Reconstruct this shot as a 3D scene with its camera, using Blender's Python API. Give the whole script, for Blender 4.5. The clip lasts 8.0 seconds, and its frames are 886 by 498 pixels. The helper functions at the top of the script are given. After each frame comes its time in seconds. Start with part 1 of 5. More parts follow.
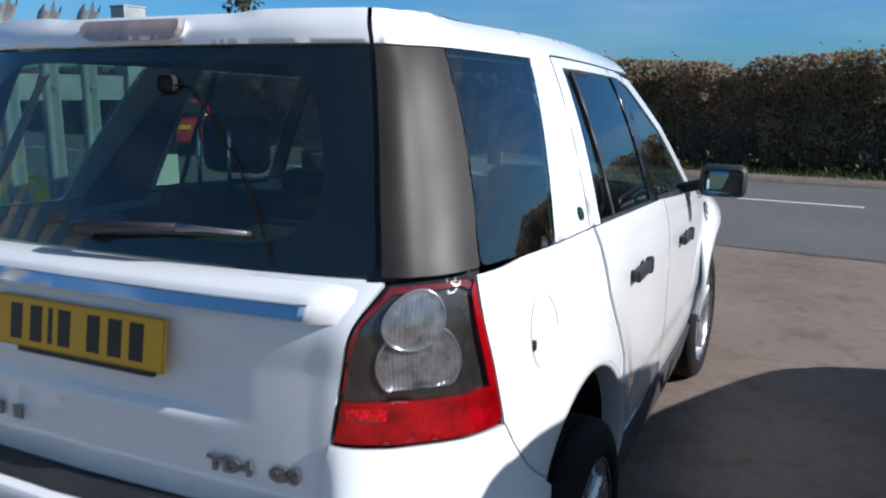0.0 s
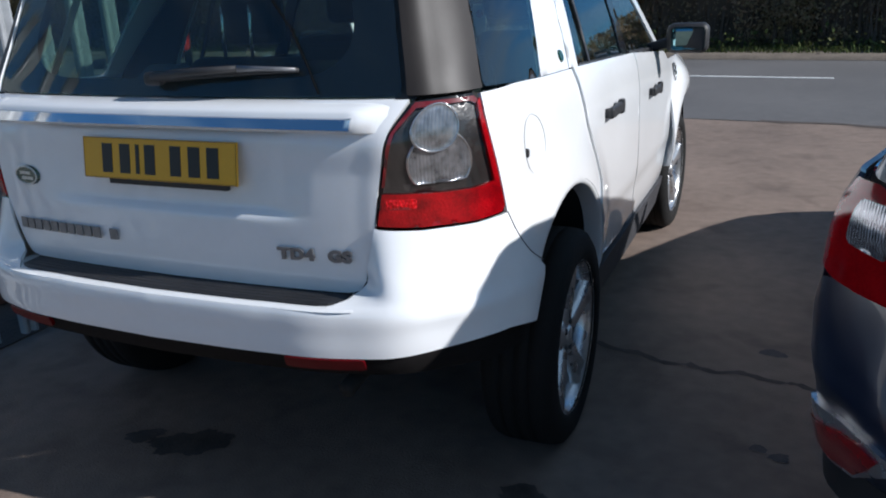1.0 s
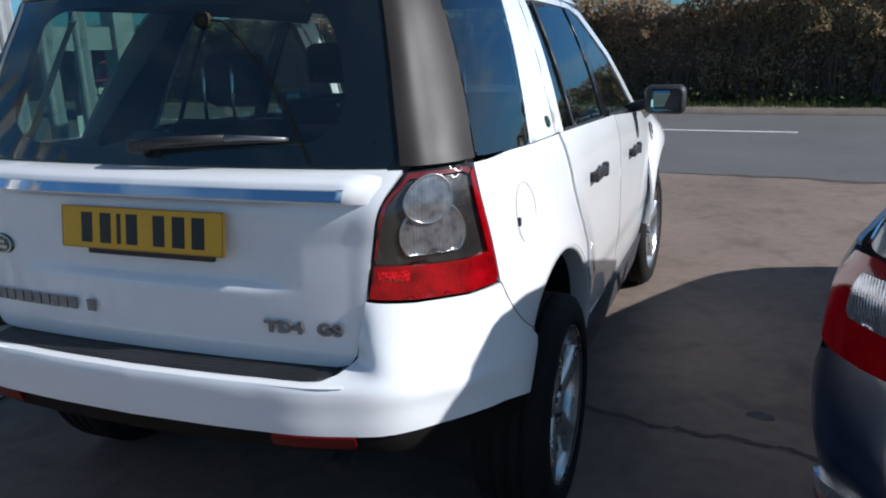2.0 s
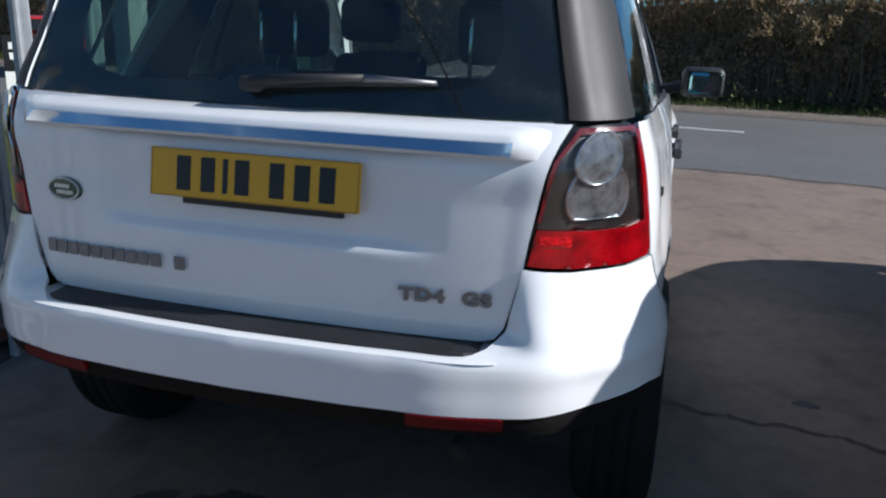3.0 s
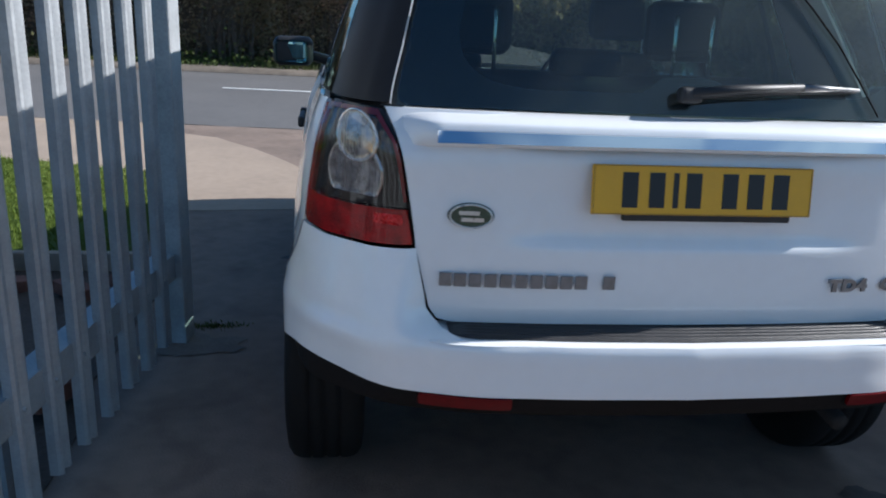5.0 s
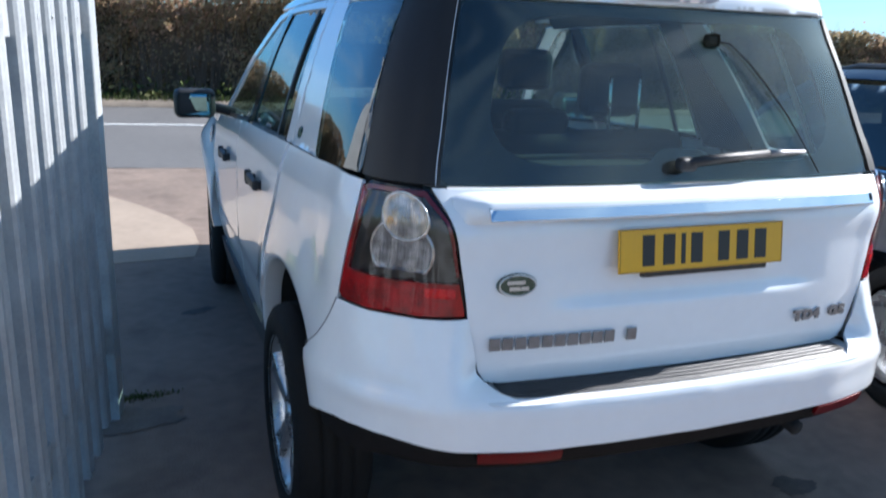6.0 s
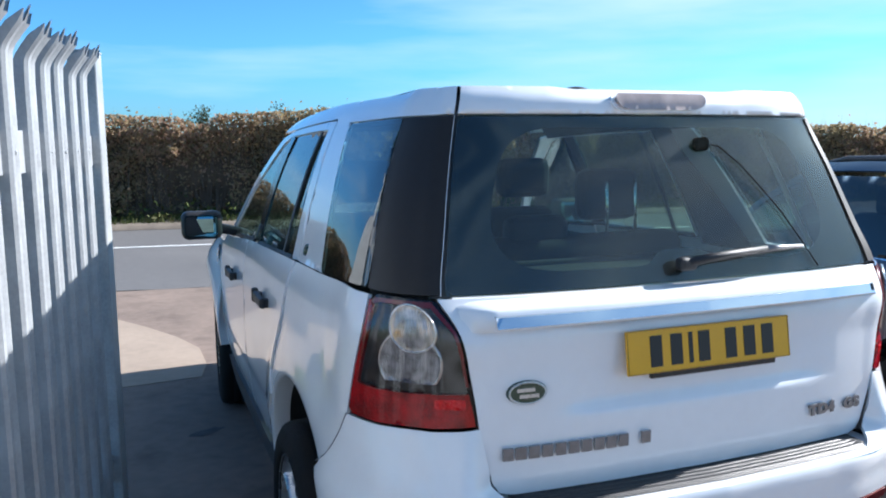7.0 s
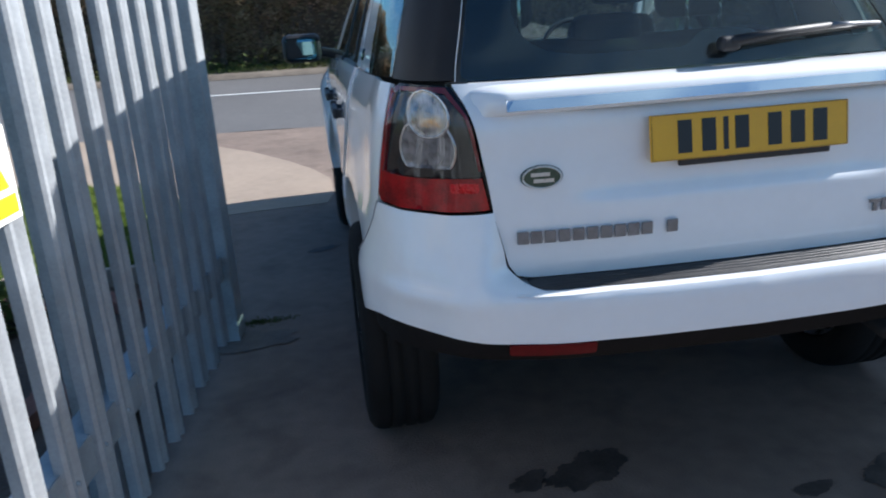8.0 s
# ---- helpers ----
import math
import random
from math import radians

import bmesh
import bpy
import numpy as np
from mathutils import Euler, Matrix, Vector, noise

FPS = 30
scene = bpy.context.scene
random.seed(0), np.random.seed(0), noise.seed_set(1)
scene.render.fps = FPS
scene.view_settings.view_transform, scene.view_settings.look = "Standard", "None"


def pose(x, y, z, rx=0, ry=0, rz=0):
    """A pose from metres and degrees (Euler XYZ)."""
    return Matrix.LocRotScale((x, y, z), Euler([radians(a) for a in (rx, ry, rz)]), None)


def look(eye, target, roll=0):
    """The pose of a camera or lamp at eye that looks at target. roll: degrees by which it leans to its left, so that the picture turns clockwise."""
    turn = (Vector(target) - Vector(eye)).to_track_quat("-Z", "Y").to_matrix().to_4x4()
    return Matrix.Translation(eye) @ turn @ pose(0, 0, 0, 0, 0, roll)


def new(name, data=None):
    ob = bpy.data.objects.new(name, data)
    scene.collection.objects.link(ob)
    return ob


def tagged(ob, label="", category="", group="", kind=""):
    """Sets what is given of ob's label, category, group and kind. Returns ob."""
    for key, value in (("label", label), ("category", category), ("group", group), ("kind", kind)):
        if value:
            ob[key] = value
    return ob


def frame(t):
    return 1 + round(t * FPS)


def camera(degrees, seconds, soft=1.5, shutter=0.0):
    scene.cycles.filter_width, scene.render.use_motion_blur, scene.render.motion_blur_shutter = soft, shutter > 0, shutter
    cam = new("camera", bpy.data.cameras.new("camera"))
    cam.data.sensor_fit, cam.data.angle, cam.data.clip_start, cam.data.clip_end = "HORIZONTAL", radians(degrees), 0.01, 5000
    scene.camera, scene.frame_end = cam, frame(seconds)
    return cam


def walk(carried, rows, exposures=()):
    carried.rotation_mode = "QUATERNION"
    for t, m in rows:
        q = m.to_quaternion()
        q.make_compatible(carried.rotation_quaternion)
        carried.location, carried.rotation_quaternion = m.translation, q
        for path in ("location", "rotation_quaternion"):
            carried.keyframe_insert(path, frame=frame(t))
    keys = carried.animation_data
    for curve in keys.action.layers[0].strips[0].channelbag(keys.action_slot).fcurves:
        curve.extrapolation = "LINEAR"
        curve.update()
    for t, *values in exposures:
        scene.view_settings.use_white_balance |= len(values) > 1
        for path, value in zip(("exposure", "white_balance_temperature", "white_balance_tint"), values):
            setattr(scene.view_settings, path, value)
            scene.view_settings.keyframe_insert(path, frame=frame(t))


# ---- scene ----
cam = camera(58.8, 8.0, soft=1.9, shutter=0.25)
PATH = [
    (0, (1.4, -1.138, 1.596), (0.579, 0.644, 1.206), 0.5),
    (0.5, (1.473, -1.474, 1.535), (0.691, 0.298, 1.038), -2.1),
    (1, (1.523, -1.597, 1.49), (0.761, 0.144, 0.866), -2.4),
    (1.5, (1.518, -1.587, 1.525), (0.791, 0.155, 0.864), -2.6),
    (1.7, (1.512, -1.567, 1.558), (0.791, 0.203, 0.968), -2.4),
    (2.8, (1.018, -1.562, 1.433), (0.465, 0.3, 0.959), 1.2),
    (3, (0.876, -1.574, 1.435), (0.383, 0.287, 0.893), 2.1),
    (3.5, (0.484, -1.592, 1.453), (0.109, 0.271, 0.83), 1.7),
    (4, (0.057, -1.687, 1.46), (-0.125, 0.202, 0.83), 2.2),
    (4.5, (-0.345, -1.718, 1.468), (-0.313, 0.187, 0.86), 2.2),
    (4.7, (-0.518, -1.692, 1.449), (-0.412, 0.217, 0.862), 2.5),
    (5.8, (-1.304, -1.624, 1.559), (-0.661, 0.178, 0.977), 2.6),
    (6, (-1.343, -1.6, 1.596), (-0.636, 0.195, 1.072), 2.3),
    (6.5, (-1.358, -1.584, 1.666), (-0.62, 0.258, 1.42), 0.2),
    (7, (-1.351, -1.62, 1.61), (-0.641, 0.232, 1.351), -0.5),
    (7.5, (-1.26, -1.668, 1.484), (-0.638, 0.151, 0.932), -0.6),
    (8, (-1.026, -1.774, 1.458), (-0.748, 0.107, 0.838), -3.6),
]
EXPOSURE = [(0.0, 0.40, 5750, 12), (0.5, 0.27, 5750, 12), (1.0, 0.29, 5750, 12), (1.5, 0.49, 5750, 12), (1.7, 0.42, 5750, 12), (2.8, 0.23, 5750, 12), (3.0, 0.37, 5750, 12), (3.5, 0.35, 5750, 12), (4.0, 0.43, 5750, 12), (4.5, 0.57, 5750, 12), (5.8, 1.29, 5750, 12), (6.5, 1.62, 5750, 12), (7.0, 1.39, 5750, 12), (7.5, 1.09, 5750, 12), (8.0, 1.07, 5750, 12)]
walk(cam, [(t, look(eye, target, roll)) for t, eye, target, roll in PATH], EXPOSURE)

# ---- world, sun, exposure ----
SUN = Vector((1.0, 0.06, 0.60)).normalized()
world = bpy.data.worlds.new("sky")
scene.world = world
world.use_nodes = True
wn, wl = world.node_tree.nodes, world.node_tree.links
wn.clear()
w_out, w_bg, w_sky = wn.new("ShaderNodeOutputWorld"), wn.new("ShaderNodeBackground"), wn.new("ShaderNodeTexSky")
w_sky.sky_type, w_sky.sun_disc = "NISHITA", False
w_sky.sun_elevation, w_sky.sun_rotation = math.asin(SUN.z), math.atan2(SUN.x, SUN.y)
w_sky.air_density, w_sky.dust_density, w_sky.ozone_density = 1.3, 0.45, 4.0
w_co, w_map, w_noise, w_ramp, w_mix = (wn.new("ShaderNodeTexCoord"), wn.new("ShaderNodeMapping"), wn.new("ShaderNodeTexNoise"),
                                       wn.new("ShaderNodeValToRGB"), wn.new("ShaderNodeMix"))
w_map.inputs["Scale"].default_value = (1.2, 1.6, 9.0)
w_noise.inputs["Scale"].default_value, w_noise.inputs["Detail"].default_value = 1.7, 6
w_ramp.color_ramp.elements[0].position, w_ramp.color_ramp.elements[1].position = 0.52, 0.85
w_ramp.color_ramp.elements[1].color = (0.78, 0.78, 0.78, 1)
w_mix.data_type = "RGBA"
w_mix.inputs["B"].default_value = (6.6, 8.7, 9.7, 1)
wl.new(w_co.outputs["Generated"], w_map.inputs["Vector"])
wl.new(w_map.outputs[0], w_noise.inputs["Vector"])
w_sep, w_low, w_sum = wn.new("ShaderNodeSeparateXYZ"), wn.new("ShaderNodeMapRange"), wn.new("ShaderNodeMath")
w_low.inputs["From Min"].default_value, w_low.inputs["From Max"].default_value = 0.02, 0.26
w_low.inputs["To Min"].default_value, w_low.inputs["To Max"].default_value = 0.08, 0.0
wl.new(w_co.outputs["Generated"], w_sep.inputs[0])
wl.new(w_sep.outputs["Z"], w_low.inputs[0])
wl.new(w_noise.outputs["Fac"], w_sum.inputs[0])
wl.new(w_low.outputs[0], w_sum.inputs[1])
w_dir, w_near, w_all = wn.new("ShaderNodeVectorMath"), wn.new("ShaderNodeMapRange"), wn.new("ShaderNodeMath")   # thin cloud thickens towards the sun
w_dir.operation, w_dir.inputs[1].default_value = "DOT_PRODUCT", SUN
w_near.inputs["From Min"].default_value, w_near.inputs["From Max"].default_value = 0.25, 0.95
w_near.inputs["To Max"].default_value = 0.32
wl.new(w_co.outputs["Generated"], w_dir.inputs[0])
wl.new(w_dir.outputs["Value"], w_near.inputs[0])
wl.new(w_sum.outputs[0], w_all.inputs[0])
wl.new(w_near.outputs[0], w_all.inputs[1])
wl.new(w_all.outputs[0], w_ramp.inputs[0])
wl.new(w_ramp.outputs[0], w_mix.inputs["Factor"])
w_tint = wn.new("ShaderNodeMix")
w_tint.data_type, w_tint.blend_type = "RGBA", "MULTIPLY"
w_tint.inputs["Factor"].default_value = 1.0
w_band, w_hue = wn.new("ShaderNodeMapRange"), wn.new("ShaderNodeMix")   # clear air keeps its blue down to the skyline
w_band.inputs["From Min"].default_value, w_band.inputs["From Max"].default_value = 0.10, 0.40
w_hue.data_type = "RGBA"
w_hue.inputs["A"].default_value, w_hue.inputs["B"].default_value = (0.58, 1.22, 1.95, 1), (0.67, 0.99, 1.20, 1)
wl.new(w_sep.outputs["Z"], w_band.inputs[0])
wl.new(w_band.outputs[0], w_hue.inputs["Factor"])
wl.new(w_hue.outputs["Result"], w_tint.inputs["B"])
wl.new(w_sky.outputs[0], w_tint.inputs["A"])
wl.new(w_tint.outputs["Result"], w_mix.inputs["A"])
wl.new(w_mix.outputs["Result"], w_bg.inputs[0])
w_bg.inputs[1].default_value = 0.0435
wl.new(w_bg.outputs[0], w_out.inputs[0])
sun = new("sun", bpy.data.lights.new("sun", "SUN"))
sun.data.energy, sun.data.angle, sun.data.color = 5.0, radians(0.55), (1.0, 0.93, 0.82)
sun.matrix_world = look(SUN * 50, (0, 0, 0))


# ---- materials ----
def material(name, colour, rough=0.5, metal=0.0, vary=0.0, scale=8.0, bump=0.0, bump_scale=60.0, coat=0.0, dark=None, spec=0.5, island=0.0, grain=0.0):
    """A surface with colour variation at a large and a fine scale, and fine relief."""
    m = bpy.data.materials.new(name)
    m.use_nodes = True
    n, l = m.node_tree.nodes, m.node_tree.links
    b = n["Principled BSDF"]
    b.inputs["Roughness"].default_value, b.inputs["Metallic"].default_value = rough, metal
    b.inputs["Specular IOR Level"].default_value = spec
    b.inputs["Base Color"].default_value = (*colour, 1)
    if coat:
        b.inputs["Coat Weight"].default_value, b.inputs["Coat Roughness"].default_value = coat, 0.03
    co = n.new("ShaderNodeTexCoord")
    if vary or dark:
        t1, t2 = n.new("ShaderNodeTexNoise"), n.new("ShaderNodeTexNoise")
        t1.inputs["Scale"].default_value, t1.inputs["Detail"].default_value = scale, 6
        t2.inputs["Scale"].default_value, t2.inputs["Detail"].default_value = scale * 11, 4
        add = n.new("ShaderNodeMath")
        add.operation = "MULTIPLY_ADD"
        add.inputs[1].default_value, add.inputs[2].default_value = 0.35 + grain, 0.0
        l.new(co.outputs["Object"], t1.inputs["Vector"])
        l.new(co.outputs["Object"], t2.inputs["Vector"])
        l.new(t2.outputs["Fac"], add.inputs[0])
        s = n.new("ShaderNodeMath")
        s.operation = "MULTIPLY_ADD"
        s.inputs[1].default_value = 0.65
        l.new(t1.outputs["Fac"], s.inputs[0])
        l.new(add.outputs[0], s.inputs[2])
        ramp = n.new("ShaderNodeValToRGB")
        low = dark or tuple(c * (1 - vary) for c in colour)
        high = tuple(min(1, c * (1 + vary * 0.6)) for c in colour)
        ramp.color_ramp.elements[0].position, ramp.color_ramp.elements[1].position = 0.36 + grain * .4, 0.64 + grain * .6
        ramp.color_ramp.elements[0].color, ramp.color_ramp.elements[1].color = (*low, 1), (*high, 1)
        l.new(s.outputs[0], ramp.inputs[0])
        l.new(ramp.outputs[0], b.inputs["Base Color"])
        mr = n.new("ShaderNodeMapRange")
        mr.inputs["To Min"].default_value, mr.inputs["To Max"].default_value = max(0.02, rough - 0.1), min(1, rough + 0.1)
        l.new(t1.outputs["Fac"], mr.inputs[0])
        l.new(mr.outputs[0], b.inputs["Roughness"])
    if bump:
        bt, bn = n.new("ShaderNodeTexNoise"), n.new("ShaderNodeBump")
        bt.inputs["Scale"].default_value, bt.inputs["Detail"].default_value = bump_scale, 5
        bn.inputs["Strength"].default_value, bn.inputs["Distance"].default_value = bump, 0.01
        l.new(co.outputs["Object"], bt.inputs["Vector"])
        l.new(bt.outputs["Fac"], bn.inputs["Height"])
        l.new(bn.outputs[0], b.inputs["Normal"])
    return m


def leafy(name, stops, rough=0.7, sheer=0.25):
    """Foliage, each leaf of its own colour from the stops."""
    m = bpy.data.materials.new(name)
    m.use_nodes = True
    n, l = m.node_tree.nodes, m.node_tree.links
    b = n["Principled BSDF"]
    b.inputs["Roughness"].default_value = rough
    b.inputs["Specular IOR Level"].default_value = 0.25
    geo, ramp, co, tex, mix = n.new("ShaderNodeNewGeometry"), n.new("ShaderNodeValToRGB"), n.new("ShaderNodeTexCoord"), n.new("ShaderNodeTexNoise"), n.new("ShaderNodeMath")
    tex.inputs["Scale"].default_value, tex.inputs["Detail"].default_value = 0.45, 3
    mix.operation = "MULTIPLY_ADD"
    mix.inputs[1].default_value = 0.5
    l.new(co.outputs["Object"], tex.inputs["Vector"])
    half = n.new("ShaderNodeMapRange")
    half.inputs["From Min"].default_value, half.inputs["From Max"].default_value = 0.3, 0.7
    half.inputs["To Max"].default_value = 0.5
    l.new(tex.outputs["Fac"], half.inputs[0])
    l.new(geo.outputs["Random Per Island"], mix.inputs[0])
    l.new(half.outputs[0], mix.inputs[2])
    r = ramp.color_ramp
    while len(r.elements) < len(stops):
        r.elements.new(0.5)
    for i, c in enumerate(stops):
        r.elements[i].position, r.elements[i].color = i / (len(stops) - 1), (*c, 1)
    l.new(mix.outputs[0], ramp.inputs[0])
    l.new(ramp.outputs[0], b.inputs["Base Color"])
    tr, mx = n.new("ShaderNodeBsdfTranslucent"), n.new("ShaderNodeMixShader")
    mx.inputs[0].default_value = sheer
    l.new(ramp.outputs[0], tr.inputs[0])
    l.new(b.outputs[0], mx.inputs[1])
    l.new(tr.outputs[0], mx.inputs[2])
    l.new(mx.outputs[0], n["Material Output"].inputs[0])
    return m


def pane(name, tint, rough=0.01, ior=1.7, dust=0.0):
    """A thin tinted pane: clear but for its tint, with the gloss of glass."""
    m = bpy.data.materials.new(name)
    m.use_nodes = True
    n, l = m.node_tree.nodes, m.node_tree.links
    n.remove(n["Principled BSDF"])
    clear, gloss, edge, power, fres, mx = (n.new("ShaderNode" + k) for k in ("BsdfTransparent", "BsdfGlossy", "LayerWeight", "Math", "MapRange", "MixShader"))
    clear.inputs[0].default_value = (*tint, 1)
    gloss.inputs["Roughness"].default_value = rough
    edge.inputs["Blend"].default_value = 0.5
    power.operation, power.inputs[1].default_value = "POWER", 4.0
    fres.inputs["To Min"].default_value = ((ior - 1) / (ior + 1)) ** 2
    l.new(edge.outputs["Facing"], power.inputs[0])
    l.new(power.outputs[0], fres.inputs[0])
    l.new(fres.outputs[0], mx.inputs[0])
    l.new(clear.outputs[0], mx.inputs[1])
    l.new(gloss.outputs[0], mx.inputs[2])
    if dust:
        matt, sheen, film, haze, tex, co, amt = (n.new("ShaderNode" + k) for k in ("BsdfDiffuse", "BsdfGlossy", "MixShader", "MixShader", "TexNoise", "TexCoord", "MapRange"))
        matt.inputs[0].default_value = sheen.inputs[0].default_value = (0.58, 0.68, 0.72, 1)
        sheen.inputs["Roughness"].default_value, film.inputs[0].default_value = 0.5, 0.92
        l.new(matt.outputs[0], film.inputs[1])
        l.new(sheen.outputs[0], film.inputs[2])
        tex.inputs["Scale"].default_value, tex.inputs["Detail"].default_value = 3.5, 6
        amt.inputs["From Min"].default_value, amt.inputs["From Max"].default_value = 0.3, 0.7
        amt.inputs["To Min"].default_value, amt.inputs["To Max"].default_value = dust * 0.7, dust * 1.3
        l.new(co.outputs["Object"], tex.inputs["Vector"])
        l.new(tex.outputs["Fac"], amt.inputs[0])
        l.new(amt.outputs[0], haze.inputs[0])
        l.new(mx.outputs[0], haze.inputs[1])
        l.new(film.outputs[0], haze.inputs[2])
        mx = haze
    l.new(mx.outputs[0], n["Material Output"].inputs[0])
    return m


WHITE = material("white_paint", (0.80, 0.81, 0.82), 0.32, vary=0.03, scale=2.5, coat=1.0)
NAVY = material("dark_blue_paint", (0.008, 0.014, 0.036), 0.3, vary=0.15, scale=2.0, coat=0.6)
REDPAINT = material("red_paint", (0.45, 0.02, 0.015), 0.3, vary=0.1, scale=2.0, coat=1.0)
BLACKPL = material("black_plastic", (0.022, 0.022, 0.024), 0.5, vary=0.3, scale=6, bump=0.15, bump_scale=900)
GREYPL = material("grey_cladding", (0.045, 0.045, 0.05), 0.6, vary=0.3, scale=5, bump=0.2, bump_scale=700)
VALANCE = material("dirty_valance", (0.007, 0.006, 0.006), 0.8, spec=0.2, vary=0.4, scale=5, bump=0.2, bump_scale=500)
GLOSSBLK = material("gloss_black", (0.012, 0.012, 0.014), 0.12, vary=0.2, scale=4)
GRAPHITE = material("graphite_trim", (0.022, 0.018, 0.016), 0.5, spec=0.35, vary=0.12, scale=5)
CHROME = material("chrome", (0.82, 0.83, 0.84), 0.06, metal=1.0)
SILVER = material("silver_badge", (0.22, 0.22, 0.23), 0.4, metal=0.7, vary=0.2, scale=40)
BADGEMETAL = material("bright_badge_metal", (0.62, 0.62, 0.60), 0.3, metal=0.6, vary=0.15, scale=60)
ALLOY = material("alloy", (0.62, 0.63, 0.65), 0.28, metal=0.85, vary=0.12, scale=12)
RUBBER = material("tyre_rubber", (0.007, 0.0068, 0.0066), 0.8, spec=0.3, vary=0.4, scale=9, bump=0.3, bump_scale=160)
SEAM = material("panel_seam", (0.16, 0.16, 0.17), 0.6)
LINER = material("arch_liner", (0.012, 0.012, 0.012), 0.9, vary=0.3, scale=6)
REDLENS = material("red_lens", (0.29, 0.0006, 0.003), 0.10, vary=0.55, scale=20, coat=0.25, spec=0.5)
REFLEX = material("faceted_red_reflector", (0.60, 0.004, 0.006), 0.12, metal=0.2, vary=0.3, scale=60, coat=0.3)
rn, rl = REFLEX.node_tree.nodes, REFLEX.node_tree.links
r_co, r_cell, r_bump = rn.new("ShaderNodeTexCoord"), rn.new("ShaderNodeTexVoronoi"), rn.new("ShaderNodeBump")
r_cell.inputs["Scale"].default_value, r_bump.inputs["Strength"].default_value, r_bump.inputs["Distance"].default_value = 130.0, 0.9, 0.004
rl.new(r_co.outputs["Object"], r_cell.inputs["Vector"])
rl.new(r_cell.outputs["Distance"], r_bump.inputs["Height"])
rl.new(r_bump.outputs[0], rn["Principled BSDF"].inputs["Normal"])
REDSMOOTH = material("smooth_red_lens", (0.26, 0.001, 0.004), 0.15, vary=0.25, scale=12, coat=0.5, spec=0.3)
AERIALPAD = material("aerial_pad", (0.030, 0.030, 0.022), 0.8, spec=0.2, vary=0.2, scale=60)
AERIALBLACK = material("aerial_black", (0.004, 0.004, 0.004), 0.9, spec=0.1)
DARKRED = material("dull_red_reflector", (0.11, 0.001, 0.004), 0.35, spec=0.2, vary=0.2, scale=60, bump=0.1, bump_scale=400)
LAMPBACK = material("smoked_lamp_back", (0.032, 0.029, 0.028), 0.25, vary=0.3, scale=20, bump=0.1, bump_scale=120)
LAMPGLASS = material("ribbed_lamp_glass", (0.40, 0.41, 0.44), 0.14, metal=0.7, vary=0.5, scale=45, coat=0.6)
wave, wbump, wco = (LAMPGLASS.node_tree.nodes.new(k) for k in ("ShaderNodeTexWave", "ShaderNodeBump", "ShaderNodeTexCoord"))
wave.bands_direction = "X"
wave.inputs["Scale"].default_value, wave.inputs["Distortion"].default_value = 46.0, 0.3
wbump.inputs["Strength"].default_value, wbump.inputs["Distance"].default_value = 0.22, 0.003
LAMPGLASS.node_tree.links.new(wco.outputs["Object"], wave.inputs["Vector"])
LAMPGLASS.node_tree.links.new(wave.outputs["Fac"], wbump.inputs["Height"])
LAMPGLASS.node_tree.links.new(wbump.outputs[0], LAMPGLASS.node_tree.nodes["Principled BSDF"].inputs["Normal"])
cell, cbump, cco = (REDLENS.node_tree.nodes.new(k) for k in ("ShaderNodeTexVoronoi", "ShaderNodeBump", "ShaderNodeTexCoord"))
cell.inputs["Scale"].default_value = 170.0
cbump.inputs["Strength"].default_value, cbump.inputs["Distance"].default_value = 0.22, 0.003
REDLENS.node_tree.links.new(cco.outputs["Object"], cell.inputs["Vector"])
REDLENS.node_tree.links.new(cell.outputs["Distance"], cbump.inputs["Height"])
REDLENS.node_tree.links.new(cbump.outputs[0], REDLENS.node_tree.nodes["Principled BSDF"].inputs["Normal"])
LAMPRING = material("lamp_ring", (0.72, 0.72, 0.73), 0.15, metal=0.9)
AMBER = material("amber_bulb", (0.7, 0.3, 0.03), 0.3)
COVER = pane("clear_cover", (0.80, 0.79, 0.78))
GLASS = pane("tinted_glass", (0.66, 0.75, 0.70))
REARPANE = pane("dusty_rear_glass", (0.62, 0.76, 0.70), dust=0.026)
PRIVACY = pane("dark_glass", (0.31, 0.46, 0.40), ior=2.2, dust=0.004)
DEEPGLASS = pane("deep_tinted_glass", (0.12, 0.15, 0.17))
MIRROR = material("mirror_glass", (0.26, 0.46, 0.48), 0.02, metal=1.0)
YELLOW = material("plate_yellow", (0.72, 0.38, 0.008), 0.42, vary=0.05, scale=14, coat=0.12)
BLACKINK = material("black_ink", (0.012, 0.012, 0.012), 0.4)
GREENBADGE = material("green_badge", (0.012, 0.05, 0.03), 0.25, vary=0.2, scale=60, coat=0.8)
FABRIC = material("seat_fabric", (0.012, 0.013, 0.015), 0.9, vary=0.25, scale=30, bump=0.2, bump_scale=400)
HEADLINING = material("headlining", (0.13, 0.13, 0.125), 0.95, vary=0.08, scale=10)
TRIMGREY = material("interior_trim", (0.030, 0.032, 0.034), 0.7, vary=0.15, scale=14)
PALETRIM = material("pale_pillar_trim", (0.70, 0.71, 0.66), 0.7, vary=0.06, scale=12, bump=0.05, bump_scale=500)
PAPER = material("paper", (0.75, 0.75, 0.70), 0.7, vary=0.06, scale=30)
REDINK = material("red_ink", (0.5, 0.05, 0.04), 0.6)
GALV = material("galvanised_steel", (0.345, 0.36, 0.375), 0.42, metal=0.25, vary=0.18, scale=9, bump=0.08, bump_scale=90)
